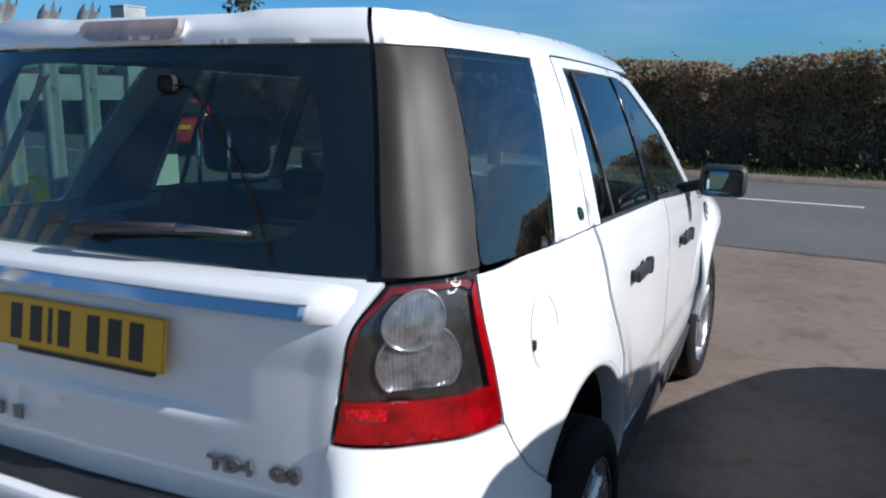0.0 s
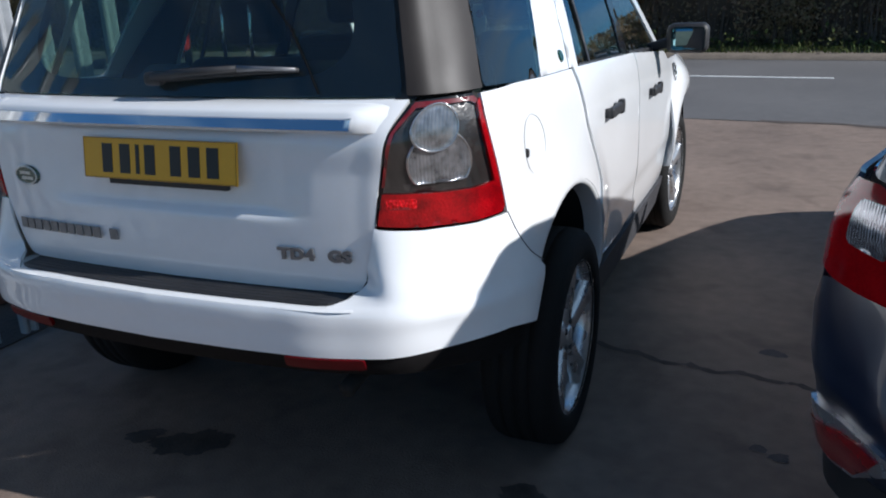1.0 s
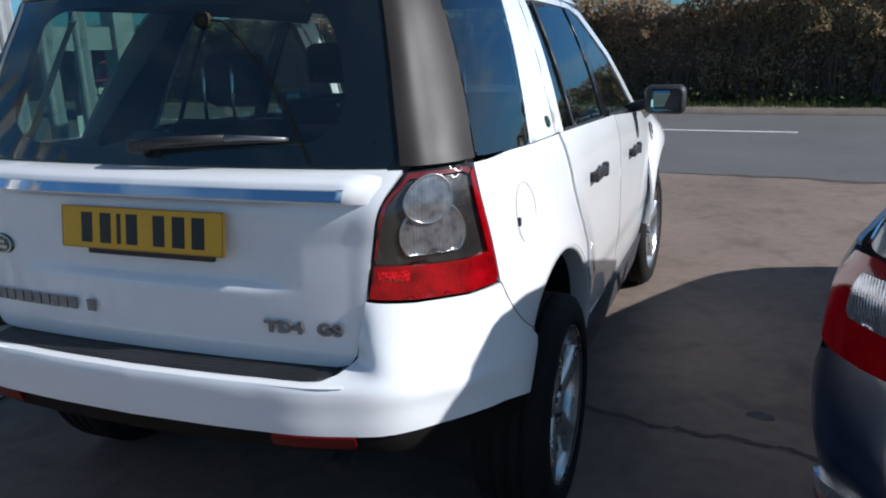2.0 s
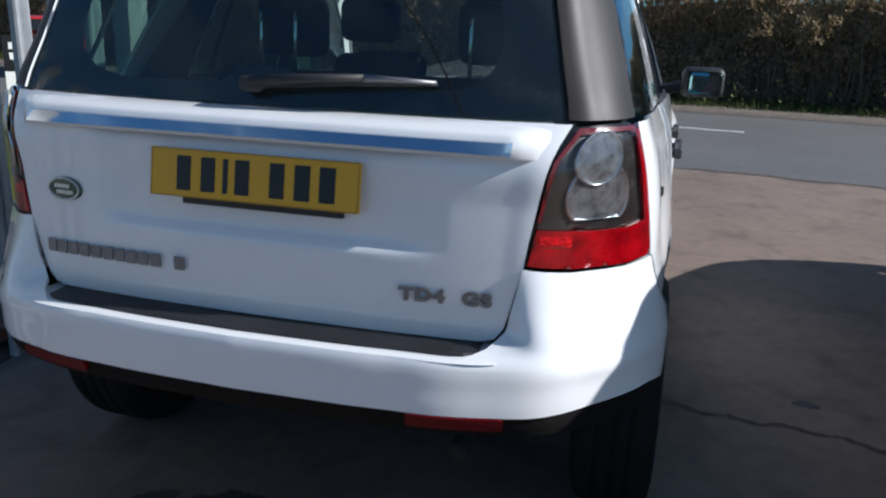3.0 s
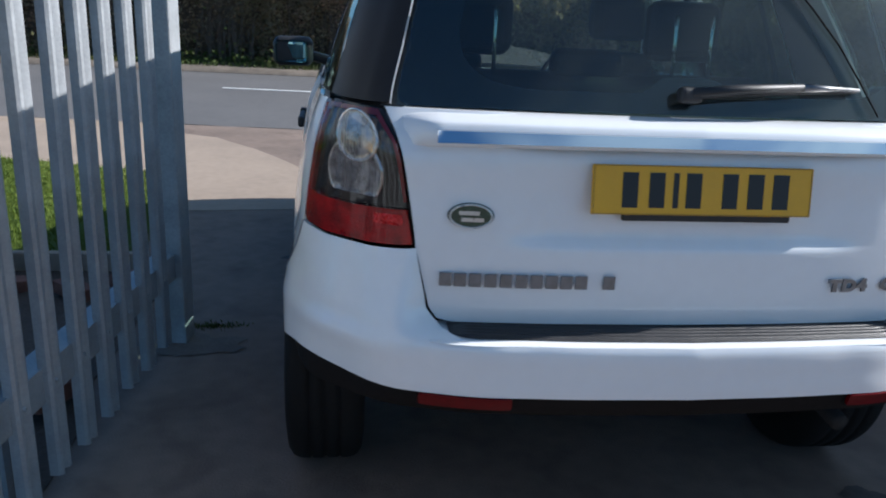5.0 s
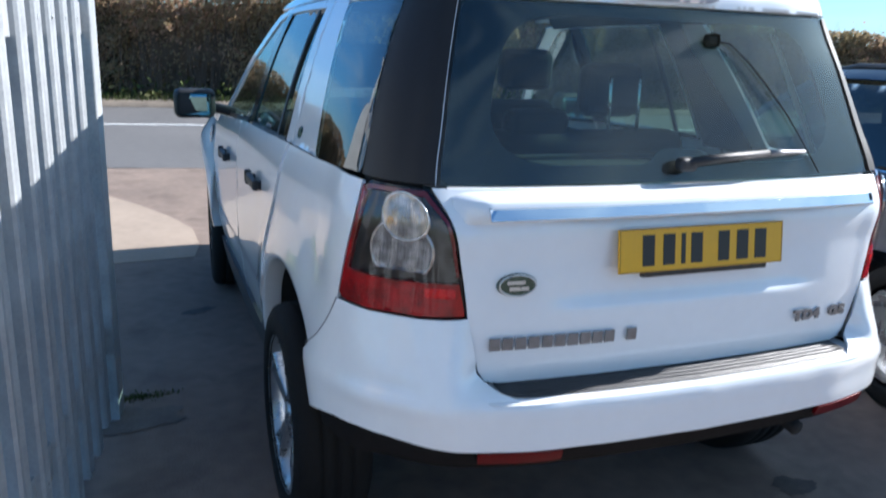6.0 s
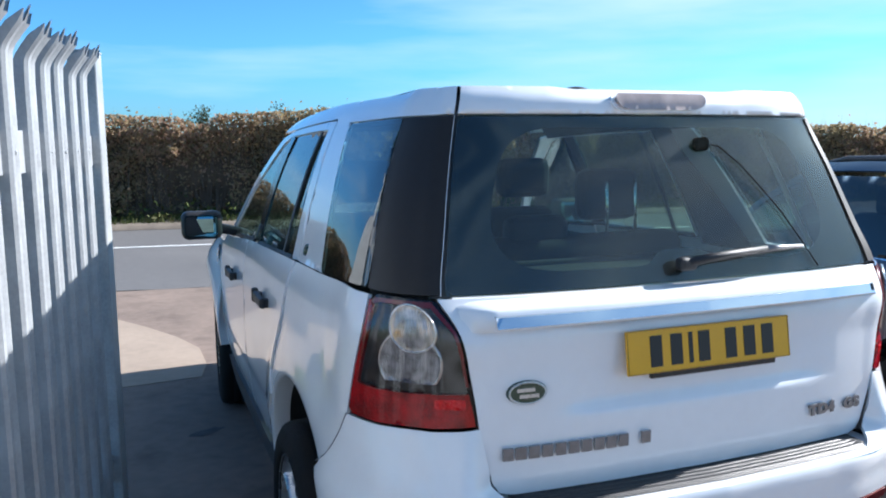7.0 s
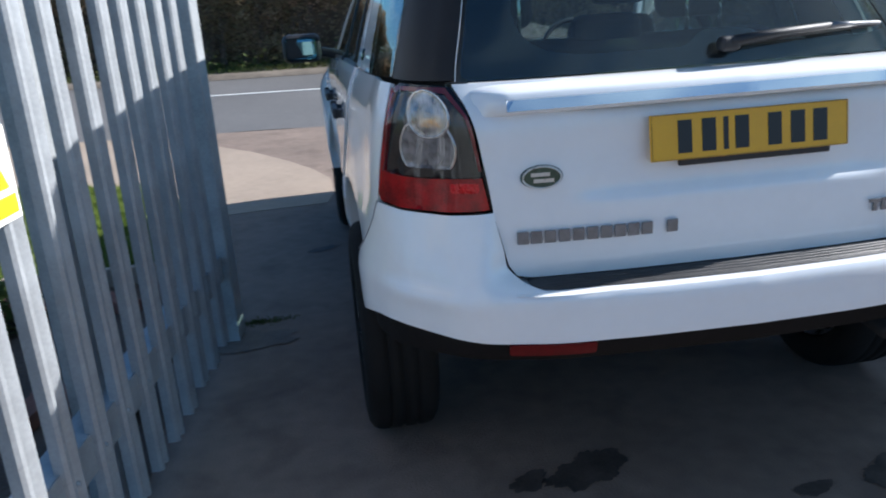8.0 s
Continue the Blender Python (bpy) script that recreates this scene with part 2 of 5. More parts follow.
POSTSTEEL = material("galvanised_post", (0.36, 0.375, 0.385), 0.45, metal=0.3, vary=0.25, scale=7, bump=0.08, bump_scale=70)
YARD = material("worn_tarmac_yard", (0.200, 0.150, 0.120), 0.9, vary=0.22, scale=1.1, bump=0.4, bump_scale=110, grain=0.12)
yn, yl = YARD.node_tree.nodes, YARD.node_tree.links
y_co, y_tex, y_amt, y_mul = (yn.new("ShaderNode" + k) for k in ("TexCoord", "TexNoise", "MapRange", "Mix"))   # old spills and patches
y_tex.inputs["Scale"].default_value, y_tex.inputs["Detail"].default_value, y_tex.inputs["Distortion"].default_value = 3.2, 8, 0.6
y_amt.inputs["From Min"].default_value, y_amt.inputs["From Max"].default_value = 0.52, 0.70
y_amt.inputs["To Max"].default_value = 0.55
y_mul.data_type, y_mul.blend_type = "RGBA", "MULTIPLY"
y_mul.inputs["B"].default_value = (0.52, 0.50, 0.50, 1)
yl.new(y_co.outputs["Object"], y_tex.inputs["Vector"])
yl.new(y_tex.outputs["Fac"], y_amt.inputs[0])
yl.new(y_amt.outputs[0], y_mul.inputs["Factor"])
y_base = yn["Principled BSDF"].inputs["Base Color"]
yl.new(y_base.links[0].from_socket, y_mul.inputs["A"])
yl.new(y_mul.outputs["Result"], y_base)
ROAD = material("road_asphalt", (0.115, 0.112, 0.112), 0.85, vary=0.14, scale=0.6, bump=0.4, bump_scale=160, grain=0.1)
CONCRETE = material("pale_concrete", (0.31, 0.245, 0.19), 0.9, vary=0.14, scale=1.2, bump=0.3, bump_scale=120, grain=0.1)
EARTH = material("trodden_earth", (0.17, 0.14, 0.11), 0.95, vary=0.3, scale=3, bump=0.6, bump_scale=60, grain=0.15)
GRAVEL = material("sandy_verge", (0.33, 0.255, 0.19), 0.95, vary=0.3, scale=3, bump=0.7, bump_scale=90, grain=0.15)
SOIL = material("dark_soil", (0.080, 0.056, 0.042), 0.95, vary=0.4, scale=4, bump=0.8, bump_scale=50)
OIL = material("oil_stain", (0.062, 0.050, 0.043), 0.65, vary=0.5, scale=14, bump=0.2, bump_scale=120)
CRACK = material("crack_fill", (0.075, 0.060, 0.052), 0.9, vary=0.3, scale=9)
FIELD = material("field_ground", (0.10, 0.11, 0.045), 0.95, vary=0.35, scale=0.12, bump=0.5, bump_scale=8)
LINE = material("road_line", (0.72, 0.72, 0.70), 0.7, vary=0.15, scale=6)
LAWN = leafy("grass_blades", [(0.065, 0.10, 0.014), (0.10, 0.15, 0.02), (0.14, 0.18, 0.035), (0.17, 0.17, 0.06)])
VERGE = leafy("verge_growth", [(0.03, 0.055, 0.012), (0.06, 0.09, 0.02), (0.09, 0.10, 0.03), (0.11, 0.09, 0.05)])
HEDGE = leafy("hedge_leaves", [(0.30, 0.19, 0.13), (0.39, 0.25, 0.175), (0.25, 0.215, 0.115), (0.37, 0.26, 0.16), (0.23, 0.21, 0.105), (0.46, 0.345, 0.255)], sheer=0.5)
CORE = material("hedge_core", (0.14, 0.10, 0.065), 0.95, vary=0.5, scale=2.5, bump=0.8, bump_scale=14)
TWIG = material("twigs", (0.10, 0.075, 0.055), 0.85, vary=0.3, scale=8)
TREELEAF = leafy("tree_leaves", [(0.03, 0.035, 0.015), (0.05, 0.06, 0.02), (0.07, 0.06, 0.03)])


# ---- building helpers ----
def thing(name, label, category, group="", place=(0, 0, 0), kind=""):
    ob = new(name)
    ob.location = place
    return tagged(ob, label, category, group, kind)


def from_faces(name, verts, faces, mat, parent=None, label="", smooth=True):
    me = bpy.data.meshes.new(name)
    me.from_pydata([tuple(v) for v in verts], [], faces)
    me.materials.append(mat)
    if smooth:
        me.polygons.foreach_set("use_smooth", [True] * len(me.polygons))
    me.update()
    ob = new(name, me)
    ob.parent = parent
    return tagged(ob, label)


def part(name, bm, mat, parent=None, label="", smooth=False):
    me = bpy.data.meshes.new(name)
    bm.to_mesh(me)
    bm.free()
    me.materials.append(mat)
    if smooth:
        me.polygons.foreach_set("use_smooth", [True] * len(me.polygons))
    ob = new(name, me)
    ob.parent = parent
    return tagged(ob, label)


def block(bm, centre, size, m=None, bevel=0.0, seg=2, taper=None):
    """A box with rounded edges, added to bm; taper narrows its top."""
    made = bmesh.ops.create_cube(bm, size=1.0)["verts"]
    for v in made:
        k = taper if taper and v.co.z > 0 else (1, 1)
        v.co = Vector((v.co.x * size[0] * k[0], v.co.y * size[1] * k[1], v.co.z * size[2]))
    if bevel:
        edges = list({e for v in made for e in v.link_edges})
        made = bmesh.ops.bevel(bm, geom=edges, offset=bevel, segments=seg, affect="EDGES", profile=0.5)["verts"] + made
    made = list({v for v in made if v.is_valid})
    mm = Matrix.Translation(centre) @ (m or Matrix())
    for v in made:
        v.co = mm @ v.co
    return made


def box(name, centre, size, mat, parent=None, bevel=0.004, m=None, label="", seg=2, taper=None):
    bm = bmesh.new()
    block(bm, centre, size, m, bevel, seg, taper)
    return part(name, bm, mat, parent, label)


def tube(name, pts, radius, mat, parent=None, sides=8, label="", radii=None):
    """A rod along a line of places."""
    pts = [Vector(p) for p in pts]
    verts, faces = [], []
    for i, p in enumerate(pts):
        d = (pts[min(i + 1, len(pts) - 1)] - pts[max(i - 1, 0)]).normalized()
        a = d.orthogonal().normalized() if i == 0 else (side - d * side.dot(d)).normalized()
        side, b = a, d.cross(a)
        r = radii[i] if radii else radius
        verts += [p + (a * math.cos(k * math.tau / sides) + b * math.sin(k * math.tau / sides)) * r for k in range(sides)]
    for i in range(len(pts) - 1):
        for k in range(sides):
            faces.append((i * sides + k, i * sides + (k + 1) % sides, (i + 1) * sides + (k + 1) % sides, (i + 1) * sides + k))
    faces += [tuple(range(sides))[::-1], tuple((len(pts) - 1) * sides + k for k in range(sides))]
    return from_faces(name, verts, faces, mat, parent, label)


def lathe(profile, n=48, closed=False):
    """Rings of (radius, x) round the x axis."""
    verts, faces = [], []
    for r, x in profile:
        verts += [(x, r * math.cos(k * math.tau / n), r * math.sin(k * math.tau / n)) for k in range(n)]
    rows = len(profile)
    for i in range(rows if closed else rows - 1):
        for k in range(n):
            j = (i + 1) % rows
            faces.append((i * n + k, i * n + (k + 1) % n, j * n + (k + 1) % n, j * n + k))
    return verts, faces


def spline(us, ps, u, sharp=()):
    """A smooth curve through places ps at stations us; sharp stations keep a crease."""
    n = len(us)
    i = min(max(int(np.searchsorted(us, u)) - 1, 0), n - 2)
    h = us[i + 1] - us[i]
    s = (u - us[i]) / h
    d = (ps[i + 1] - ps[i]) / h
    m0 = d if i == 0 or i in sharp else (d * (us[i] - us[i - 1]) + (ps[i] - ps[i - 1]) / (us[i] - us[i - 1]) * h) / (us[i + 1] - us[i - 1])
    m1 = d if i == n - 2 or i + 1 in sharp else (d * (us[i + 2] - us[i + 1]) + (ps[i + 2] - ps[i + 1]) / (us[i + 2] - us[i + 1]) * h) / (us[i + 2] - us[i])
    s2, s3 = s * s, s * s * s
    return (2 * s3 - 3 * s2 + 1) * ps[i] + (s3 - 2 * s2 + s) * h * m0 + (3 * s2 - 2 * s3) * ps[i + 1] + (s3 - s2) * h * m1


class Skin:
    """A body surface: plan outlines at several heights, from the middle of the tail round the corner to the front."""

    def __init__(self, stations, rows, sharp=(), warp=None):
        self.us, self.zs, self.sharp, self.warp = np.array(stations), np.array([z for z, _ in rows]), sharp, warp
        self.rows = [np.array(p, float) for _, p in rows]
        self.memo, self.lines = {}, {}

    def __call__(self, u, z):
        key = (round(u, 5), round(z, 5))
        if key not in self.memo:
            a = round(abs(u), 5)
            if a not in self.lines:
                self.lines[a] = np.array([spline(self.us, r, a, self.sharp) for r in self.rows])
            line = self.lines[a]
            x, y = spline(self.zs, line, z)
            p = np.array((math.copysign(x, u) if u else 0.0, y, z))
            self.memo[key] = self.warp(p) if self.warp else p
        return self.memo[key]

    def normal(self, u, z, e=0.004):
        n = np.cross(self(u + e, z) - self(u - e, z), self(u, z + e) - self(u, z - e))
        return n / np.linalg.norm(n)


def inside(poly, x, y):
    hit, n = False, len(poly)
    for i in range(n):
        (x0, y0), (x1, y1) = poly[i], poly[i - 1]
        if (y0 > y) != (y1 > y) and x < (x1 - x0) * (y - y0) / (y1 - y0) + x0:
            hit = not hit
    return hit


def smooth_outline(poly, step, radius=0.0):
    """The outline with its corners rounded and its sides cut into steps."""
    pts = [Vector(p) for p in poly]
    out = []
    n = len(pts)
    for i in range(n):
        a, b, c = pts[i - 1], pts[i], pts[(i + 1) % n]
        r = min(radius, (a - b).length * 0.45, (c - b).length * 0.45)
        if r > 1e-4:
            p, q = b + (a - b).normalized() * r, b + (c - b).normalized() * r
            out += [p.lerp(b, k / 4).lerp(b.lerp(q, k / 4), k / 4) for k in range(5)]
        else:
            out.append(b)
    dense = []
    for i, p in enumerate(out):
        q = out[(i + 1) % len(out)]
        k = max(1, int((q - p).length / step))
        dense += [tuple(p.lerp(q, j / k)) for j in range(k)]
    return dense


def panel(name, outline, skin, mat, parent, step=0.03, depth=0.012, off=0.0, radius=0.0, label="", mirrored=False, shape=None, holes=()):
    """A sheet on the skin inside an outline of (station, height), with a folded edge. shape(u, z) pushes it out."""
    from mathutils.geometry import delaunay_2d_cdt
    if mirrored:
        outline = [(-u, z) for u, z in outline][::-1]
        holes = [[(-u, z) for u, z in h] for h in holes]
    ring = smooth_outline(outline, step, radius)
    rings = [ring] + [smooth_outline(h, step, radius) for h in holes]
    pts, edges = [], []
    for r in rings:
        base = len(pts)
        pts += r
        edges += [(base + i, base + (i + 1) % len(r)) for i in range(len(r))]
    u0, u1 = min(p[0] for p in ring), max(p[0] for p in ring)
    z0, z1 = min(p[1] for p in ring), max(p[1] for p in ring)
    border = np.array(pts)
    for i in range(1, int((u1 - u0) / step) + 1):
        for j in range(1, int((z1 - z0) / step) + 1):
            p = (u0 + i * step, z0 + j * step)
            if inside(ring, *p) and not any(inside(r, *p) for r in rings[1:]) and ((border - p) ** 2).sum(1).min() > (step * 0.45) ** 2:
                pts.append(p)
    co, _, tris, _, _, _ = delaunay_2d_cdt([Vector(p) for p in pts], edges, [], 0, 1e-5)
    keep = []
    for t in tris:
        c = sum((co[k] for k in t), Vector((0, 0))) / 3
        if inside(ring, *c) and not any(inside(r, *c) for r in rings[1:]):
            a = (co[t[1]] - co[t[0]]).cross(co[t[2]] - co[t[0]])
            if abs(a) > 1e-9:
                keep.append(tuple(t) if a > 0 else tuple(t)[::-1])
    verts, norms = [], []
    for p in co:
        n = skin.normal(p.x, p.y)
        o = off + (shape(p.x, p.y) if shape else 0.0)
        verts.append(np.array(skin(p.x, p.y)) + n * o)
        norms.append(n)
    count, faces = {}, list(keep)
    for t in keep:
        for k in range(3):
            count[(t[k], t[(k + 1) % 3])] = 1
    if depth:
        for (a, b) in list(count):
            if (b, a) not in count:
                k = len(verts)
                verts += [verts[a], verts[b], verts[a] - norms[a] * depth, verts[b] - norms[b] * depth]
                faces.append((k + 1, k, k + 2, k + 3))
    return from_faces(name, verts, faces, mat, parent, label)


def both(name, outline, skin, mat, parent, **kw):
    return [panel(name, outline, skin, mat, parent, mirrored=m, **kw) for m in (False, True)]


def leaves(name, places, size, mat, seed, droop=0.5, aspect=1.8):
    """Many small folded leaves at the given places, in one mesh."""
    rng = np.random.default_rng(seed)
    n = len(places)
    p = np.asarray(places, float)
    d = rng.normal(size=(n, 3))
    d /= np.linalg.norm(d, axis=1)[:, None]
    e = np.cross(d, rng.normal(size=(n, 3)))
    e /= np.linalg.norm(e, axis=1)[:, None]
    s = (size * rng.uniform(0.6, 1.4, n))[:, None]
    quads = np.stack([p - d * s, p + e * s / aspect, p + d * s, p - e * s / aspect], 1).reshape(-1, 3)
    me = bpy.data.meshes.new(name)
    me.vertices.add(4 * n)
    me.vertices.foreach_set("co", quads.ravel())
    me.loops.add(4 * n)
    me.loops.foreach_set("vertex_index", np.arange(4 * n, dtype=np.int32))
    me.polygons.add(n)
    me.polygons.foreach_set("loop_start", np.arange(0, 4 * n, 4, dtype=np.int32))
    me.update()
    me.validate()
    me.materials.append(mat)
    return new(name, me)


# ---- ground, road and verges ----
LAWN_RING = [(-1.98, 2.9), (-2.08, 4.3), (-2.5, 5.3), (-3.5, 5.6), (-4.6, 6.0), (-6.1, 7.3), (-7.8, 8.4), (-10, 8.9), (-14, 9.3), (-14, 2.6), (-4, 2.85)]
SLOPE = math.radians(-6.8)            # the road runs at this angle to the x axis
RD = Vector((math.cos(SLOPE), math.sin(SLOPE), 0))
RN = Vector((-math.sin(SLOPE), math.cos(SLOPE), 0))


def on_road(along, across, z=0.0):
    """A place given along and across the road."""
    p = RD * along + RN * across
    return (p.x, p.y, z)


def sheet(name, pts, mat, label, z=0.0, category="ground", wobble=0.0, seed=1, step=0.35, kind="structure"):
    """A flat piece of ground with an uneven edge, 12 mm thick."""
    rng = random.Random(seed)
    ring = smooth_outline(pts, step, 0.0)
    bm = bmesh.new()
    loop = [bm.verts.new((x + rng.uniform(-wobble, wobble), y + rng.uniform(-wobble, wobble), z)) for x, y in ring]
    bm.faces.new(loop)
    base = [bm.verts.new((v.co.x, v.co.y, z - 0.012)) for v in loop]
    for i in range(len(loop)):
        j = (i + 1) % len(loop)
        bm.faces.new((loop[i], base[i], base[j], loop[j]))
    bmesh.ops.recalc_face_normals(bm, faces=bm.faces)
    bmesh.ops.triangulate(bm, faces=[f for f in bm.faces if len(f.verts) > 4])
    ob = part(name, bm, mat)
    return tagged(ob, label, category, kind=kind)


bm = bmesh.new()
bmesh.ops.create_grid(bm, x_segments=60, y_segments=60, size=900)
for v in bm.verts:
    v.co.z = -0.03 if v.co.length < 120 else -0.03 - 0.4 * noise.noise(v.co * 0.01)
ground = tagged(part("ground", bm, FIELD), "rough green and brown field beyond the hedge", "ground", kind="structure")
EDGE = 7.70
sheet("yard", [(-1.9, -14), (14, -14), on_road(15, EDGE)[:2], on_road(-6.0, EDGE)[:2], (-3.2, 6.6), (-1.75, 1.7), (-2.6, -3)],
      YARD, "worn brown-grey tarmac yard with patches and stains", z=0.0, category="yard")
road = sheet("road", [on_road(-90, EDGE + 0.06)[:2], on_road(90, EDGE + 0.06)[:2], on_road(90, 15.0)[:2], on_road(-90, 15.0)[:2]],
             ROAD, "grey asphalt road with a worn white line", z=-0.006, category="road", wobble=0.03, seed=4)
for k in range(-6, 12):
    a = -1.8 + 9.2 * k - 2.6
    p = [on_road(a, 11.97), on_road(a + 5.2, 11.97), on_road(a + 5.2, 12.07), on_road(a, 12.07)]
    me = from_faces("road_line", [(x, y, 0.0) for x, y, _ in p] + [(x, y, -0.01) for x, y, _ in p],
                    [(0, 1, 2, 3), (0, 4, 5, 1), (1, 5, 6, 2), (2, 6, 7, 3), (3, 7, 4, 0)], LINE, road, smooth=False)
slab = [(-1.95, 3.95), (-1.02, 4.05), (-0.95, 4.4), (-0.98, 4.9), (-1.13, 5.38), (-1.37, 5.9), (-1.72, 6.5), (-2.2, 7.15), (-3.2, 7.75), (-12, 8.8), (-12, 6.2), (-4, 5.7), (-2.3, 4.9)]
sheet("concrete_apron", slab, CONCRETE, "pale concrete apron with a curved edge", z=0.0045, category="pavement", wobble=0.008, seed=5)
sheet("sandy_strip", [(-3.2, 7.4), on_road(-3.9, EDGE)[:2], on_road(-40, EDGE)[:2], (-40, 9.5), (-12, 7.4), (-4.4, 6.4)], GRAVEL,
      "sandy gravel strip along the road", z=0.002, category="verge", wobble=0.04, seed=6)
sheet("soil_bed", [(-1.78, -3), (-1.72, 2.4), (-2.1, 3.2), (-9, 2.9), (-9, -3)], SOIL, "dark bare soil behind the fence", z=0.006, category="soil", wobble=0.05, seed=7)
sheet("lawn", LAWN_RING, LAWN, "green lawn behind the fence", z=0.008, category="grass", wobble=0.05, seed=8)
rng = np.random.default_rng(3)
tar = [on_road(a, EDGE + 0.0 + 0.05 * math.sin(a * 2.3) + 0.03 * math.sin(a * 7)) for a in np.arange(0.4, 14, 0.25)]
ridge = []
for i, (x, y, _) in enumerate(tar):
    w = 0.05 + 0.035 * math.sin(i * 1.7)
    ridge += [(x - RN.x * w, y - RN.y * w, 0.003), (x, y, 0.012), (x + RN.x * w, y + RN.y * w, 0.002)]
tagged(from_faces("road_edge_joint", ridge, [(3 * i + k, 3 * i + k + 1, 3 * i + k + 4, 3 * i + k + 3) for i in range(len(tar) - 1) for k in (0, 1)], CRACK),
       "dark broken edge where yard meets road", "road edge", kind="structure")
# far kerb of trodden earth
far = []
for i, a in enumerate(np.arange(-60, 60, 0.5)):
    w = 0.22 + 0.07 * math.sin(i * 0.9) + 0.05 * math.sin(i * 2.3)
    far += [on_road(a, 14.9, 0.0), on_road(a, 14.96, 0.05), on_road(a, 14.96 + w, 0.09), on_road(a, 16.8, 0.12)]
tagged(from_faces("far_verge_bank", far, [(4 * i + k, 4 * i + 4 + k, 4 * i + 5 + k, 4 * i + 1 + k) for i in range(239) for k in range(3)], EARTH),
       "trodden earth bank along the far side of the road", "verge", kind="structure")


def stain(name, centre, rx, ry, turn, mat, label, seed, category="stain", z=0.003):
    rng = random.Random(seed)
    ph = [rng.uniform(0, 6.28) for _ in range(4)]
    vs = [(centre[0], centre[1], z)]
    n = 110
    for k in range(n):
        a = k * math.tau / n
        r = 1 + 0.16 * math.sin(2 * a + ph[0]) + 0.1 * math.sin(3 * a + ph[1]) + 0.05 * math.sin(7 * a + ph[2])
        r *= 1 + 0.22 * noise.noise((2.4 * math.cos(a) + seed, 2.4 * math.sin(a), 0)) + 0.16 * noise.noise((9 * math.cos(a), 9 * math.sin(a), seed))
        x, y = r * rx * math.cos(a), r * ry * math.sin(a)
        vs.append((centre[0] + x * math.cos(turn) - y * math.sin(turn), centre[1] + x * math.sin(turn) + y * math.cos(turn), z))
    return tagged(from_faces(name, vs, [(0, k + 1, (k + 1) % n + 1) for k in range(n)], mat), label, category)


stain("oil_stain", (-0.30, 0.28), 0.125, 0.085, 0.3, OIL, "dark oil stain on the tarmac", 1)
stain("oil_stain", (-0.50, 0.26), 0.075, 0.04, 0.4, OIL, "small dark oil stain beside a larger one", 2)
stain("oil_stain", (0.62, 0.04), 0.12, 0.09, 0.1, OIL, "dark oil stain on the tarmac", 3)
stain("oil_stain", (0.30, 0.02), 0.06, 0.035, 0.2, OIL, "small faint oil stain", 4)
stain("oil_stain", (1.55, 0.885), 0.03, 0.022, 0.4, OIL, "pair of small dark oil drops", 5)
stain("oil_stain", (1.615, 0.85), 0.035, 0.022, 0.2, OIL, "small dark oil drop", 6)
# small dark smear under the sill, coloured like the oil stains
stain("oil_stain", (-1.08, 2.9), 0.09, 0.05, 0.5, OIL, "dark smear on the ground under the sill", 7)
stain("oil_stain", (0.90, 0.37), 0.085, 0.06, 0.2, OIL, "dark oil stain behind the rear wheel", 10)
stain("oil_stain", (1.58, 1.65), 0.05, 0.035, 0.1, OIL, "faint dark spot beside the long crack", 11)
crack = []
for i in range(150):
    x = 0.75 + i * 0.02
    y = 1.53 - 0.17 * (x - 0.75) + 0.018 * math.sin(x * 9) + 0.012 * math.sin(x * 31) + 0.01 * noise.noise((x * 17, 0, 0))
    w = max(0.002, 0.016 + 0.014 * noise.noise((x * 7, 2, 0)) + 0.022 * noise.noise((x * 31, 5, 0)))
    crack += [(x, y - w, 0.002), (x, y + w, 0.002)]
tagged(from_faces("tarmac_crack", crack, [(2 * i, 2 * i + 2, 2 * i + 3, 2 * i + 1) for i in range(149)], CRACK), "long dark crack across the tarmac", "crack", kind="structure")


# ---- grass, hedge and distance ----
def blades(name, pts, height, mat, label, seed, category="grass"):
    """Upright bent blades at the given places, one mesh."""
    rng = np.random.default_rng(seed)
    p = np.asarray(pts, float)
    n = len(p)
    a = rng.uniform(0, math.tau, n)
    h = height * rng.uniform(0.5, 1.3, n)
    w = 0.06 * h + 0.0025
    d = np.stack([np.cos(a), np.sin(a), np.zeros(n)], 1)
    lean = rng.normal(size=(n, 3)) * 0.35 * h[:, None]
    lean[:, 2] = 0
    up = np.zeros((n, 3))
    up[:, 2] = h
    tri = np.stack([p - d * w[:, None], p + d * w[:, None], p + up + lean], 1).reshape(-1, 3)
    ob = from_faces(name, tri, [(3 * i, 3 * i + 1, 3 * i + 2) for i in range(n)], mat, smooth=False)
    return tagged(ob, label, category, kind="stuff")


rng = np.random.default_rng(11)
pts = [(x, y, 0.006) for x, y in rng.uniform((-11, 2.6), (-1.9, 9.0), (170000, 2)) if inside(LAWN_RING, x, y)]
blades("lawn_grass", pts, 0.038, LAWN, "short bright green grass behind the fence", 1)
a = rng.uniform(-25, 40, 26000)
b = 15.25 + rng.beta(1.2, 1.6, 26000) * 1.5
pts = [on_road(x, y, 0.08) for x, y in zip(a, b)]
blades("verge_grass", pts, 0.13, VERGE, "straggly green grass and weeds along the hedge foot", 2)
pts = [on_road(x, 15.4 + y, 0.1 + z) for x, y, z in zip(rng.uniform(-25, 40, 9000), rng.uniform(0, 1.1, 9000), rng.gamma(1.5, 0.09, 9000))]
tagged(leaves("verge_weeds", pts, 0.05, VERGE, 5), "leafy weeds and ivy along the hedge foot", "weeds", kind="stuff")
